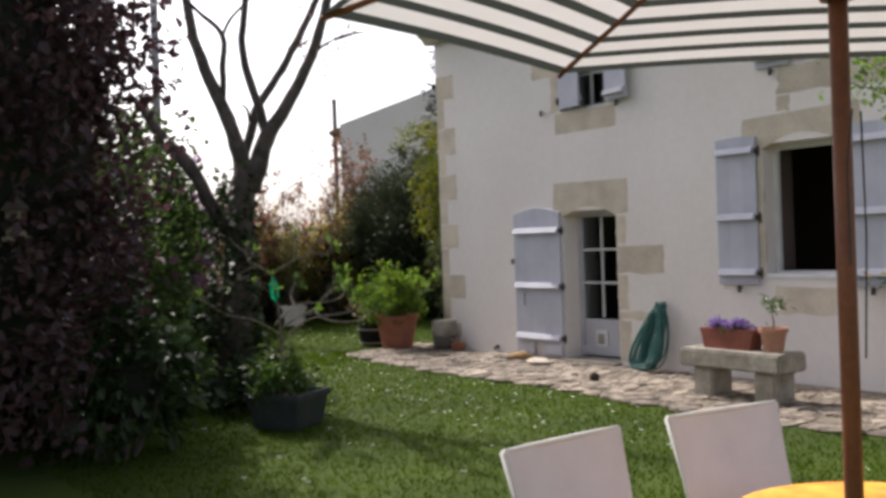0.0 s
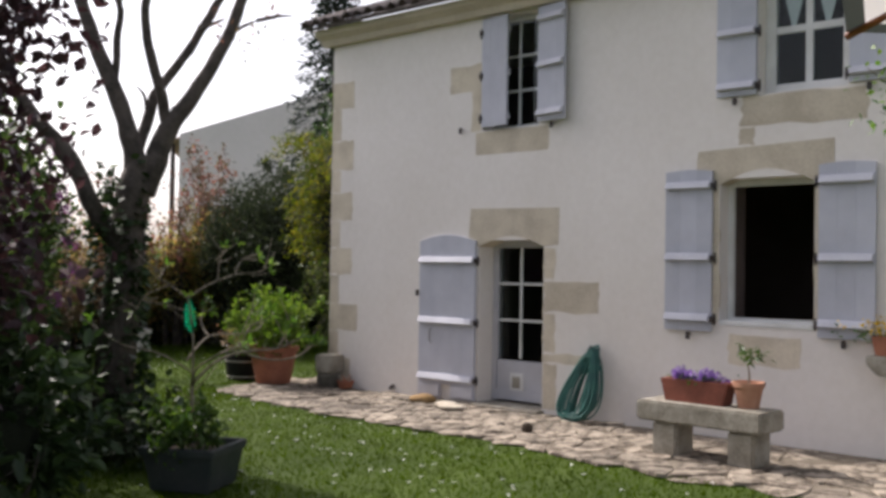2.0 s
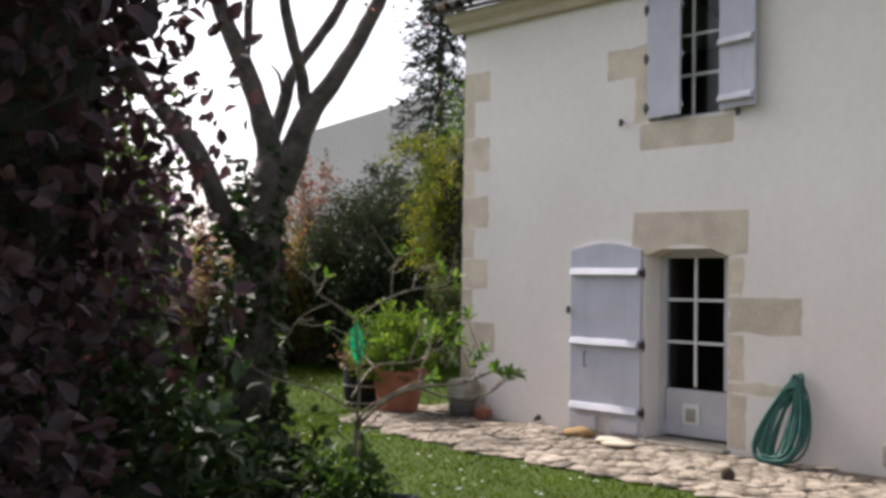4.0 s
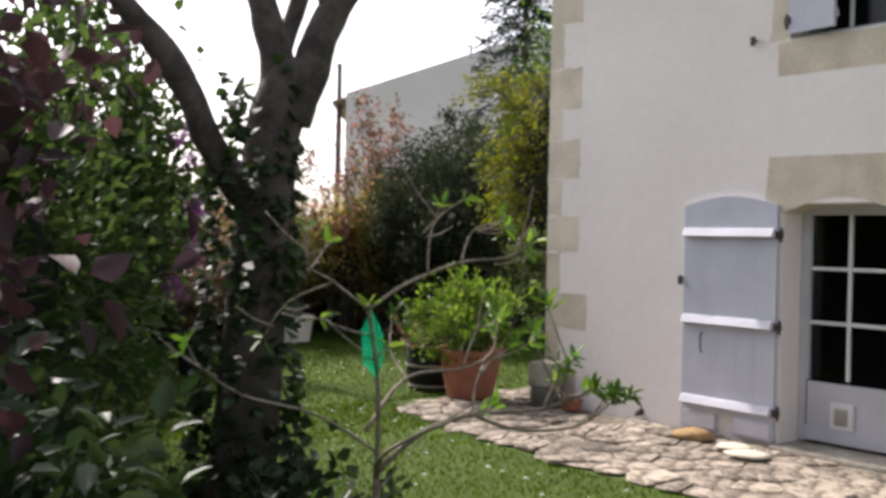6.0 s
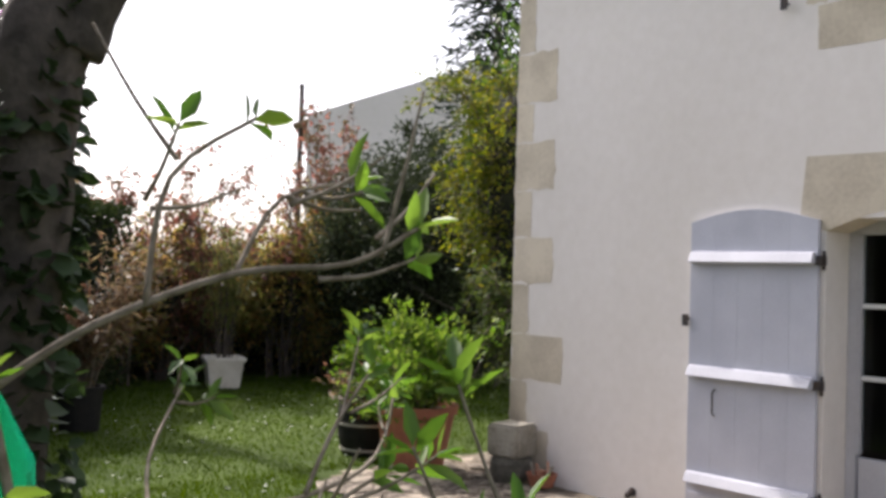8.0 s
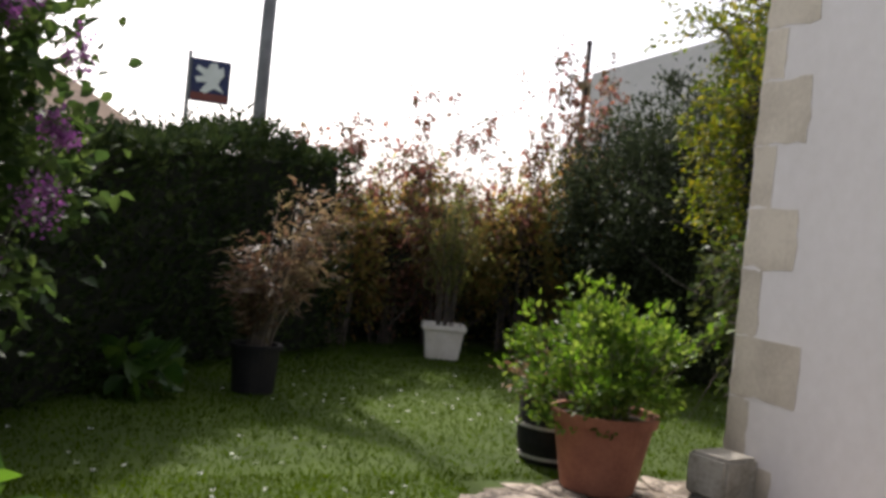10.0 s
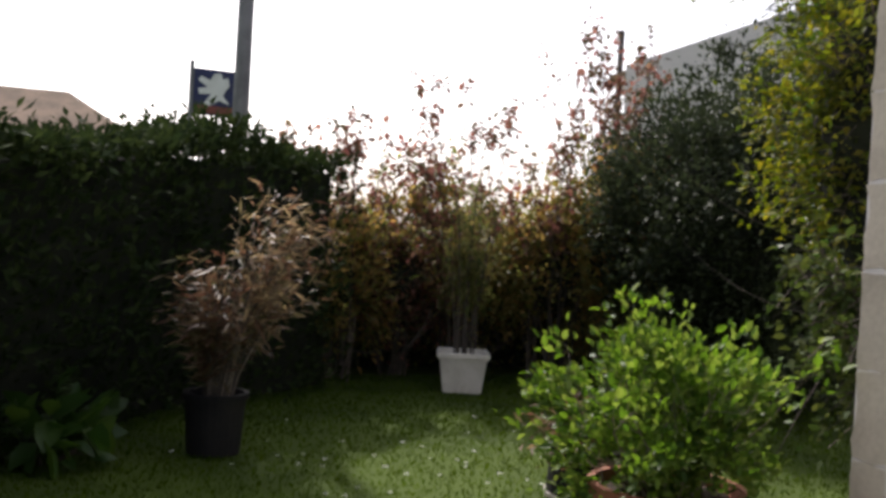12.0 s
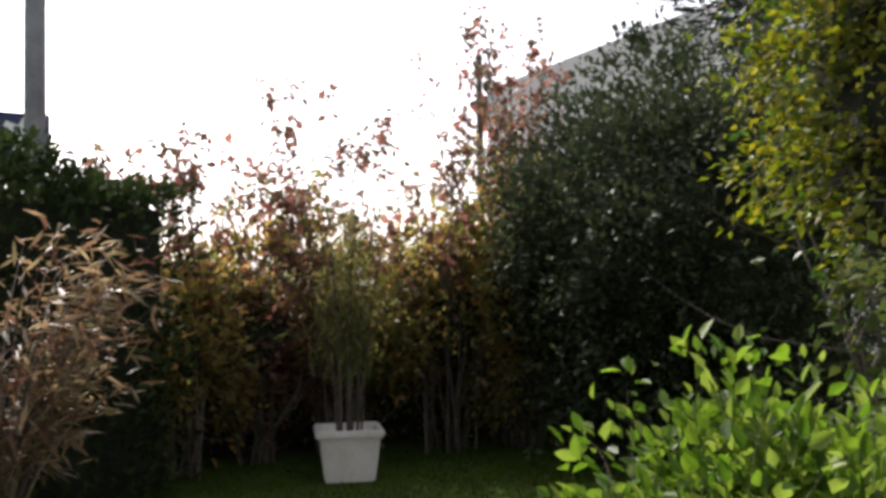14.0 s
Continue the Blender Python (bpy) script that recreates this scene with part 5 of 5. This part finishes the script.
# a thick low stem towards the house, an upright one in a plastic sleeve, and whippy side branches
stem([(0, 0, 0), (-0.10, -0.04, 0.30), (-0.12, -0.06, 0.55)], 0.024, 0.018)
stem([(-0.12, -0.06, 0.52), (0.0, -0.18, 0.68), (0.14, -0.32, 0.76), (0.34, -0.50, 0.79), (0.46, -0.66, 0.88)], 0.018, 0.008)
stem([(0.14, -0.32, 0.76), (0.30, -0.42, 0.70), (0.48, -0.56, 0.72), (0.60, -0.66, 0.84)], 0.012, 0.005)
stem([(0.34, -0.50, 0.79), (0.40, -0.52, 0.90), (0.42, -0.60, 1.0)], 0.008, 0.004)
stem([(0.14, -0.32, 0.76), (0.20, -0.30, 0.92), (0.34, -0.36, 1.03)], 0.008, 0.004)
stem([(-0.12, -0.06, 0.52), (-0.25, -0.30, 0.66), (-0.20, -0.52, 0.78), (-0.05, -0.66, 0.86)], 0.012, 0.005)
stem([(-0.12, -0.06, 0.50), (-0.20, -0.17, 0.87), (-0.28, -0.21, 1.19)], 0.014, 0.010)
stem([(-0.28, -0.21, 1.17), (-0.16, -0.29, 1.27), (0.01, -0.39, 1.35), (0.16, -0.47, 1.37), (0.26, -0.51, 1.43)], 0.010, 0.005)
stem([(-0.10, -0.33, 1.30), (-0.06, -0.31, 1.49), (0.06, -0.35, 1.59)], 0.007, 0.004)
stem([(0.01, -0.39, 1.35), (0.12, -0.33, 1.47), (0.26, -0.35, 1.51)], 0.006, 0.003)
stem([(-0.28, -0.21, 1.17), (-0.38, -0.13, 1.27), (-0.44, -0.05, 1.33), (-0.42, -0.01, 1.47)], 0.008, 0.004)
stem([(-0.38, -0.13, 1.27), (-0.50, -0.01, 1.19), (-0.56, 0.07, 1.05)], 0.006, 0.003)
stem([(-0.12, -0.06, 0.6), (-0.3, 0.1, 0.74), (-0.55, 0.25, 0.82), (-0.75, 0.35, 0.98)], 0.009, 0.004)
stem([(-0.2, -0.1, 0.7), (0.1, 0.05, 0.86), (0.5, 0.16, 0.86), (0.80, 0.30, 0.90), (0.95, 0.42, 1.06)], 0.011, 0.005)
stem([(0.5, 0.16, 0.86), (0.62, 0.22, 1.00), (0.74, 0.24, 1.13)], 0.008, 0.004)
stem([(0.1, 0.05, 0.86), (0.2, 0.3, 0.95), (0.4, 0.55, 1.08)], 0.007, 0.004)
base = list(ends)
for k in range(44):
    p, d = base[k % len(base)]
    q = p - d * rg.uniform(0.05, 0.22) + Vector(rg.normal(size=3) * 0.01)
    w = d + Vector(rg.normal(size=3)) * 0.8
    w.z *= 0.45
    w = w.normalized() * rg.uniform(0.10, 0.26)
    stem([q, q + w * 0.5 + Vector((0, 0, 0.015)), q + w + Vector((0, 0, 0.05))], 0.006, 0.003)
    if q.x < 0.3 and k % 3:
        ends.pop()
wp_, wa_ = [], []
for p, d in ends:
    for k in range(8 if p.x > 0.3 else 4):
        a = k * 2.4
        o = d.orthogonal().normalized()
        w = d.cross(o)
        wp_.append((p - d * 0.06 * (k / 9))[:])
        wa_.append((o * math.cos(a) + w * math.sin(a) + d * 0.7)[:])
part("foliage", leaves_mesh("leaves", np.array(wp_), 0.068, 0.024, 0.2, np.array(wa_), 0.25, big=True), L_FRESH, mg, "whorls of long fresh green leaves")
gf = Geo()
for s in (0, 1):
    gf.add([(-0.226 + 0.01 * s, -0.188, 0.91), (-0.201, -0.208 + 0.04 * s, 0.97), (-0.206, -0.208 + 0.04 * s, 1.07), (-0.256, -0.198, 1.17), (-0.281, -0.168 - 0.04 * s, 1.09), (-0.271, -0.168 - 0.04 * s, 0.97)], [(0, 1, 2, 3, 4, 5)])
part("plastic_sleeve", gf, M_GREENFILM, mg, "green translucent plastic sleeve on the stem", fix=False)

# ---- beyond the garden ----
pole = thing("utility_pole", (7.66, 20.6, 0), "tall grey utility pole behind the hedge", "pole")
part("shaft", Geo().tube([(0, 0, -0.2), (0.0, 0, 4), (0.05, 0, 10)], [0.10, 0.09, 0.075], 14), M_POLE, pole, smooth=True)
part("bracket", Geo().box(-0.4, 0.4, -0.04, 0.04, 9.4, 9.5), M_IRON, pole, bevel=0.01)
p2 = thing("utility_pole", (19.0, 31.6, 0), "thin dark pole beside the far house", "pole")
part("shaft", Geo().tube([(0, 0, -0.2), (0, 0, 7.1)], [0.10, 0.08], 10), M_IRON, p2, smooth=True)
part("cap", Geo().tube([(0, 0, 7.1), (0, 0, 7.2)], [0.1, 0.06], 10), M_IRON, p2)
sg = thing("garage_sign", (8.88, 32.5, -0.16), "navy hanging sign with a plain white emblem on a post", "sign", rz=4)
part("post", Geo().tube([(-0.52, 0, -0.2), (-0.52, 0, 5.5)], 0.055, 10), M_POLE, sg)
part("panel", Geo().box(-0.47, 0.50, -0.06, 0.06, 4.28, 5.34), M_SIGN, sg, bevel=0.02)
part("lower_band", Geo().box(-0.46, 0.46, -0.068, -0.062, 4.32, 4.50), M_SIGNRED, sg)
em = Geo().prism([(-0.02, 0.98), (0.14, 1.0), (0.18, 0.86), (0.30, 0.92), (0.34, 0.72), (0.24, 0.58), (0.20, 0.48), (0.36, 0.28), (0.10, 0.36), (-0.10, 0.22), (-0.24, 0.26), (-0.08, 0.50), (-0.34, 0.48), (-0.38, 0.60), (-0.16, 0.66), (-0.38, 0.80), (-0.32, 0.90), (-0.10, 0.82)], 0, 0.01)
em.v = [(y, -0.062 - x, 4.28 + z * 0.98) for x, y, z in em.v]
part("emblem", em, M_WHITE, sg, "plain white emblem")

fh = thing("far_house", (18.6, 30.6, 0), "large cream-rendered house with a low gable beyond the shrubs", "house", rz=-38)
part("wall", Geo().add([(0, 0, 0), (14, 0, 0), (14, 0, 6.12), (7, 0, 8.52), (0, 0, 6.12), (0, 12, 0), (14, 12, 0), (14, 12, 6.12), (7, 12, 8.52), (0, 12, 6.12)],
                       [(0, 1, 2, 3, 4), (9, 8, 7, 6, 5), (0, 4, 9, 5), (1, 6, 7, 2), (0, 5, 6, 1)]), M_FARWALL, fh)
fr = Geo()
for s in (0, 1):
    x0, x1 = (-0.45, 7.0) if s == 0 else (14.45, 7.0)
    z0, z1 = 5.97, 8.52
    fr.add([(x0, 0.3, z0 - 0.16), (x1, 0.3, z1 - 0.16), (x1, 12.2, z1), (x0, 12.2, z0), (x0, 0.3, z0 - 0.06), (x1, 0.3, z1 - 0.06), (x1, 12.2, z1 + 0.1), (x0, 12.2, z0 + 0.1)],
           [(0, 1, 2, 3), (7, 6, 5, 4), (0, 4, 5, 1), (3, 2, 6, 7), (0, 3, 7, 4)])
part("roof", fr, M_FARTILE, fh)
lh = thing("far_house", (4.5, 42.0, -0.8), "low house with a hipped brown tile roof beyond the hedge", "house")
part("wall", Geo().box(-9, 4.5, 0, 8, -1.0, 4.0), M_FARWALL, lh)
part("roof", Geo().add([(-9.6, -0.6, 3.9), (5.1, -0.6, 3.9), (5.1, 8.6, 3.9), (-9.6, 8.6, 3.9), (-5.5, 4, 6.7), (1.2, 4, 6.7)], [(0, 1, 5, 4), (1, 2, 5), (2, 3, 4, 5), (3, 0, 4), (3, 2, 1, 0)]), M_FARTILE, lh)

sprc = thing("spruce", (15.6, 19.6, 0), "dark narrow spruce rising behind the house", "tree")
rg, sgeo, sp_, sa_ = np.random.default_rng(81), Geo(), [], []
sgeo.tube([(0, 0, 0), (0.02, 0, 5), (0, 0, 9.6)], [0.16, 0.09, 0.01], 8)
for k in range(150):
    z = 1.5 + 8.0 * (k / 150) ** 0.9
    ln = 0.22 + (9.7 - z) * 0.21 * rg.uniform(0.7, 1.15)
    a = k * 2.4 + rg.normal() * 0.2
    tip = Vector((math.cos(a) * ln, math.sin(a) * ln, z - ln * 0.25))
    sgeo.tube([(0, 0, z), tip], [0.015, 0.003], 4)
    for _ in range(64):
        t = rg.uniform(0.05, 1.02)
        q = Vector((0, 0, z)).lerp(tip, t) + Vector(rg.normal(size=3) * 0.07)
        sp_.append(q[:])
        sa_.append((math.cos(a) + rg.normal() * 0.6, math.sin(a) + rg.normal() * 0.6, -0.2 + rg.normal() * 0.3))
part("trunk", sgeo, M_BARK, sprc)
part("crown", leaves_mesh("crown", np.array(sp_), 0.20, 0.05, 0.1, np.array(sa_), 0.3), L_SPRUCE, sprc, "dark needles")

# ---- parasol, table and chairs ----
PX, PY, PR = 1.88, 1.16, 1.5
para = thing("parasol", (PX, PY, 0.0), "striped white and dark green parasol on a brown wooden pole", "parasol")
part("pole", Geo().tube([(0, 0, 0.05), (0, 0, 3.02)], 0.027, 14), M_WOOD, para, "brown varnished pole", smooth=True)
part("foot", Geo().lathe([(0.0, 0.0), (0.26, 0.0), (0.26, 0.04), (0.06, 0.09), (0.04, 0.30), (0.03, 0.30)], 26), M_OLDSTONE, para, "concrete foot")
part("hub", Geo().lathe([(0.028, 2.38), (0.05, 2.38), (0.05, 2.47), (0.028, 2.47)], 16), M_WOOD, para)
part("finial", Geo().lathe([(0.0, 3.12), (0.03, 3.08), (0.035, 3.03), (0.02, 3.0)], 12), M_WOOD, para)
EDGE_Z, TOP_Z, A0, STR = 2.42, 2.99, 77.6, 23
for k in range(6):
    a0, a1 = radians(A0 + 60 * k), radians(A0 + 60 * k + 60)
    for s in range(STR):
        t0, t1 = (s + (0.12 if s % 2 == 0 else -0.12) * (s > 0)) / STR, (s + 1 - (0.12 if s % 2 == 0 else -0.12) * (s < STR - 1)) / STR     # the white stripes are the wider ones
        geo, q = Geo(), 6
        vs = []
        for t in (t0, t1):
            for j in range(q + 1):
                u = j / q
                x = (math.cos(a0) * (1 - u) + math.cos(a1) * u) * PR * t
                y = (math.sin(a0) * (1 - u) + math.sin(a1) * u) * PR * t
                sag = 0.012 * math.sin(math.pi * u) * t
                vs.append((x, y, TOP_Z - (TOP_Z - EDGE_Z) * t - 0.05 * math.sin(math.pi * t) + sag))
        geo.add(vs, [(j, j + 1, q + 2 + j, q + 1 + j) for j in range(q)])
        part("stripe", geo, M_CANVASG if (STR - 1 - s) % 2 == 0 else M_CANVASW, para, fix=False)
    rib = part("rib", Geo().tube([(0, 0, TOP_Z - 0.05), (math.cos(a0) * PR * 0.5, math.sin(a0) * PR * 0.5, (TOP_Z + EDGE_Z) / 2 - 0.065), (math.cos(a0) * PR, math.sin(a0) * PR, EDGE_Z - 0.012)], 0.011, 6), M_WOOD, para)
    part("strut", Geo().tube([(math.cos(a0) * 0.06, math.sin(a0) * 0.06, 2.42), (math.cos(a0) * PR * 0.5, math.sin(a0) * PR * 0.5, (TOP_Z + EDGE_Z) / 2 - 0.075)], 0.009, 6), M_WOOD, rib)
part("cord", Geo().tube([(-0.03, -0.05, 2.06), (-0.05, -0.04, 1.9), (-0.03, -0.03, 1.62)], 0.003, 5), M_IRON, para)
part("cord", Geo().tube([(0.05, -0.03, 2.06), (0.05, -0.035, 1.7), (0.035, -0.03, 1.35)], 0.003, 5), M_IRON, para)

tab = thing("garden_table", (2.47, 1.38, 0), "round garden table under the parasol", "table")
part("tabletop", Geo().lathe([(0.001, 0.70), (0.50, 0.70), (0.52, 0.715), (0.50, 0.73), (0.001, 0.73)], 48), M_WHITEPLASTIC, tab)
for k in range(4):
    a = k * math.pi / 2 + 0.6
    part("leg", Geo().tube([(0.40 * math.cos(a), 0.40 * math.sin(a), -0.01), (0.34 * math.cos(a), 0.34 * math.sin(a), 0.70)], 0.022, 10), M_WHITEPLASTIC, tab)
clo = thing("tablecloth", (2.47, 1.38, 0.731), "yellow and orange tablecloth hanging over the round table", "tablecloth")
cg = Geo()
prof = [(0.001, 0.003), (0.3, 0.003), (0.49, 0.003), (0.525, -0.004), (0.535, -0.06), (0.555, -0.18)]
for i, (r, z) in enumerate(prof):
    for s in range(72):
        a = 2 * math.pi * s / 72
        rr = r * (1 + (0.02 * math.sin(a * 11) if i > 3 else 0))
        cg.v.append((rr * math.cos(a), rr * math.sin(a), z))
cg.f = [(i * 72 + s, i * 72 + (s + 1) % 72, i * 72 + 72 + (s + 1) % 72, i * 72 + 72 + s) for i in range(len(prof) - 1) for s in range(72)]
part("cloth", cg, M_CLOTHY, clo, smooth=True)

chair = thing("garden_chair", (1.94, 2.12, -0.015), "white garden armchair with a high sling back", "chair", "chairs round the table", rz=1)
bk = Geo()
for i in range(9):
    for j in range(7):
        u, w = i / 8, j / 6 - 0.5
        bk.v.append((w * (0.56 + 0.07 * u), 0.12 + 0.15 * u + 0.05 * (1 - 4 * w * w), 0.40 + 0.555 * u + 0.012 * (2 * w) ** 2 * u))
bk.f = [(i * 7 + j, i * 7 + j + 1, i * 7 + j + 8, i * 7 + j + 7) for i in range(8) for j in range(6)]
back = part("backrest", bk, M_CHAIR, chair, "white sling back", smooth=True)
st = Geo()
for i in range(6):
    for j in range(5):
        st.v.append(((j / 4 - 0.5) * 0.5, 0.14 - 0.46 * i / 5, 0.42 + 0.02 * math.sin(i) - 0.015 * math.sin(math.pi * j / 4)))
st.f = [(i * 5 + j, i * 5 + j + 1, i * 5 + j + 6, i * 5 + j + 5) for i in range(5) for j in range(4)]
part("seat", st, M_CHAIR, chair, smooth=True)
for sx in (-1, 1):
    part("back_frame", Geo().tube([(sx * 0.265, 0.14, 0.38), (sx * 0.28, 0.22, 0.70), (sx * 0.316, 0.28, 0.955)], 0.014, 8), M_WHITEPLASTIC, chair, smooth=True)
    part("leg", Geo().tube([(sx * 0.27, -0.30, -0.01), (sx * 0.265, -0.26, 0.42), (sx * 0.27, -0.24, 0.57)], 0.015, 8), M_WHITEPLASTIC, chair)
    part("leg", Geo().tube([(sx * 0.27, 0.30, -0.01), (sx * 0.265, 0.14, 0.42)], 0.015, 8), M_WHITEPLASTIC, chair)
    part("armrest", Geo().box(sx * 0.29 - 0.03, sx * 0.29 + 0.03, -0.26, 0.20, 0.56, 0.58), M_WHITEPLASTIC, chair, bevel=0.01)
part("top_rail", Geo().tube([(-0.316, 0.28, 0.955), (-0.16, 0.312, 0.949), (0, 0.322, 0.947), (0.16, 0.312, 0.949), (0.316, 0.28, 0.955)], 0.012, 8), M_WHITEPLASTIC, chair, smooth=True)
copy_thing(chair, pose(2.83, 2.08, -0.02, 0, 0, -10))

# climbing rose beside the lower window, and a leaning stake
rose = thing("climbing_rose", (8.0, 3.55, 0.0), "arching green rose with small leaves", "shrub")
rg, rgeo, rp = np.random.default_rng(88), Geo(), []
for k in range(9):
    top = Vector((-0.9 + rg.normal() * 0.35, 0.25 + rg.normal() * 0.25, 2.4 + rg.uniform(0, 0.9)))
    pts = [Vector((0, 0, -0.02)), Vector((0.0, -0.05, 1.2)) + Vector(rg.normal(size=3) * 0.1), top.lerp(Vector((0, 0, 2.6)), 0.45), top]
    rgeo.tube(pts, [0.014, 0.010, 0.007, 0.003], 5)
    for _ in range(60):
        t = rg.uniform(0, 1)
        rp.append((pts[2].lerp(pts[3], t) + Vector(rg.normal(size=3) * 0.10))[:])
part("stems", rgeo, M_TWIG, rose)
part("foliage", leaves_mesh("leaves", np.array(rp), 0.06, 0.035), L_FRESH, rose)
stk = thing("leaning_stake", (5.6, 3.1, 0.0), "thin black metal stake leaning over the lawn edge", "stake")
part("rod", Geo().tube([(0, 0, -0.02), (0.55, -0.25, 0.5), (1.3, -0.6, 1.2)], 0.014, 8), M_IRON, stk)
part("knob", Geo().lathe([(0.0, 0.03), (0.022, 0.015), (0.022, -0.015), (0.0, -0.03)], 10, (1.3, -0.6, 1.2)), M_IRON, stk)


# ---- paving, stone by stone ----
pave = solid("pavement", Geo().add([(6.95, -4, 0.004), (9.03, -4, 0.004), (9.03, 12.4, 0.004), (10.6, 12.42, 0.004), (10.6, 13.3, 0.004), (7.75, 13.1, 0.004), (7.3, 11.2, 0.004), (7.22, 8.4, 0.004), (7.0, 6.0, 0.004)], [tuple(range(9))]), M_JOINT, "crazy paving of pale irregular stones set in earth", fix=True)
g = np.random.default_rng(99)
CELL = 0.25
seeds = [(x + g.uniform(-0.12, 0.12), y + g.uniform(-0.12, 0.12)) for x in np.arange(6.5, 11.0, CELL) for y in np.arange(-4.2, 14.0, CELL)]
seeds = [s for s in seeds if g.uniform() > 0.24]
arr = np.array(seeds)


def inside(x, y):
    if y > 12.42:
        return terrace_edge(min(y, 13.1)) + 0.02 < x < 10.4 and y < 13.2 + 0.12 * math.sin(x * 3)
    return terrace_edge(y) + 0.05 < x < 8.99


rest = Geo()
made = 0
for i, (sx, sy) in enumerate(seeds):
    if not inside(sx, sy) or sy < -3.8:
        continue
    poly = [(sx - 0.4, sy - 0.4), (sx + 0.4, sy - 0.4), (sx + 0.4, sy + 0.4), (sx - 0.4, sy + 0.4)]
    d = np.hypot(arr[:, 0] - sx, arr[:, 1] - sy)
    for j in np.where((d > 1e-6) & (d < 1.1))[0]:
        mx, my, nx, ny = (sx + arr[j, 0]) / 2, (sy + arr[j, 1]) / 2, (arr[j, 0] - sx) / d[j], (arr[j, 1] - sy) / d[j]
        outp = []
        for k in range(len(poly)):
            a, b = poly[k], poly[(k + 1) % len(poly)]
            da, db = (a[0] - mx) * nx + (a[1] - my) * ny + 0.010, (b[0] - mx) * nx + (b[1] - my) * ny + 0.010
            if da <= 0:
                outp.append(a)
            if da * db < 0:
                t = da / (da - db)
                outp.append((a[0] + (b[0] - a[0]) * t, a[1] + (b[1] - a[1]) * t))
        poly = outp
        if len(poly) < 3:
            break
    if len(poly) < 3:
        continue
    poly = [(x + g.normal() * 0.012, y + g.normal() * 0.012) for x, y in poly]
    poly = [(min(x, 9.03) if y < 12.4 else x, y) for x, y in poly]
    h = 0.006 + g.uniform(0, 0.015)
    tx, ty = g.normal() * 0.035, g.normal() * 0.035
    n = len(poly)
    vs = [(x - sx, y - sy, 0.0) for x, y in poly] + [((x - sx) * 0.985, (y - sy) * 0.985, h * 0.7 + (x - sx) * tx + (y - sy) * ty) for x, y in poly] + [((x - sx) * 0.80, (y - sy) * 0.80, h + (x - sx) * tx + (y - sy) * ty) for x, y in poly]
    fs = [tuple(range(2 * n, 3 * n))] + [(r * n + k, r * n + (k + 1) % n, (r + 1) * n + (k + 1) % n, (r + 1) * n + k) for r in range(2) for k in range(n)]
    if 7.2 < sy and made < 300:
        ob = part("paving_stone", Geo().add(vs, fs), M_PAVE, pave, fix=False)
        ob.location = (sx, sy, 0.004)
        made += 1
    else:
        rest.add([(x + sx, y + sy, z + 0.004) for x, y, z in vs], fs)
part("paving_stones", rest, M_PAVE_FAR, pave, "further paving stones", fix=False, kind="stuff")
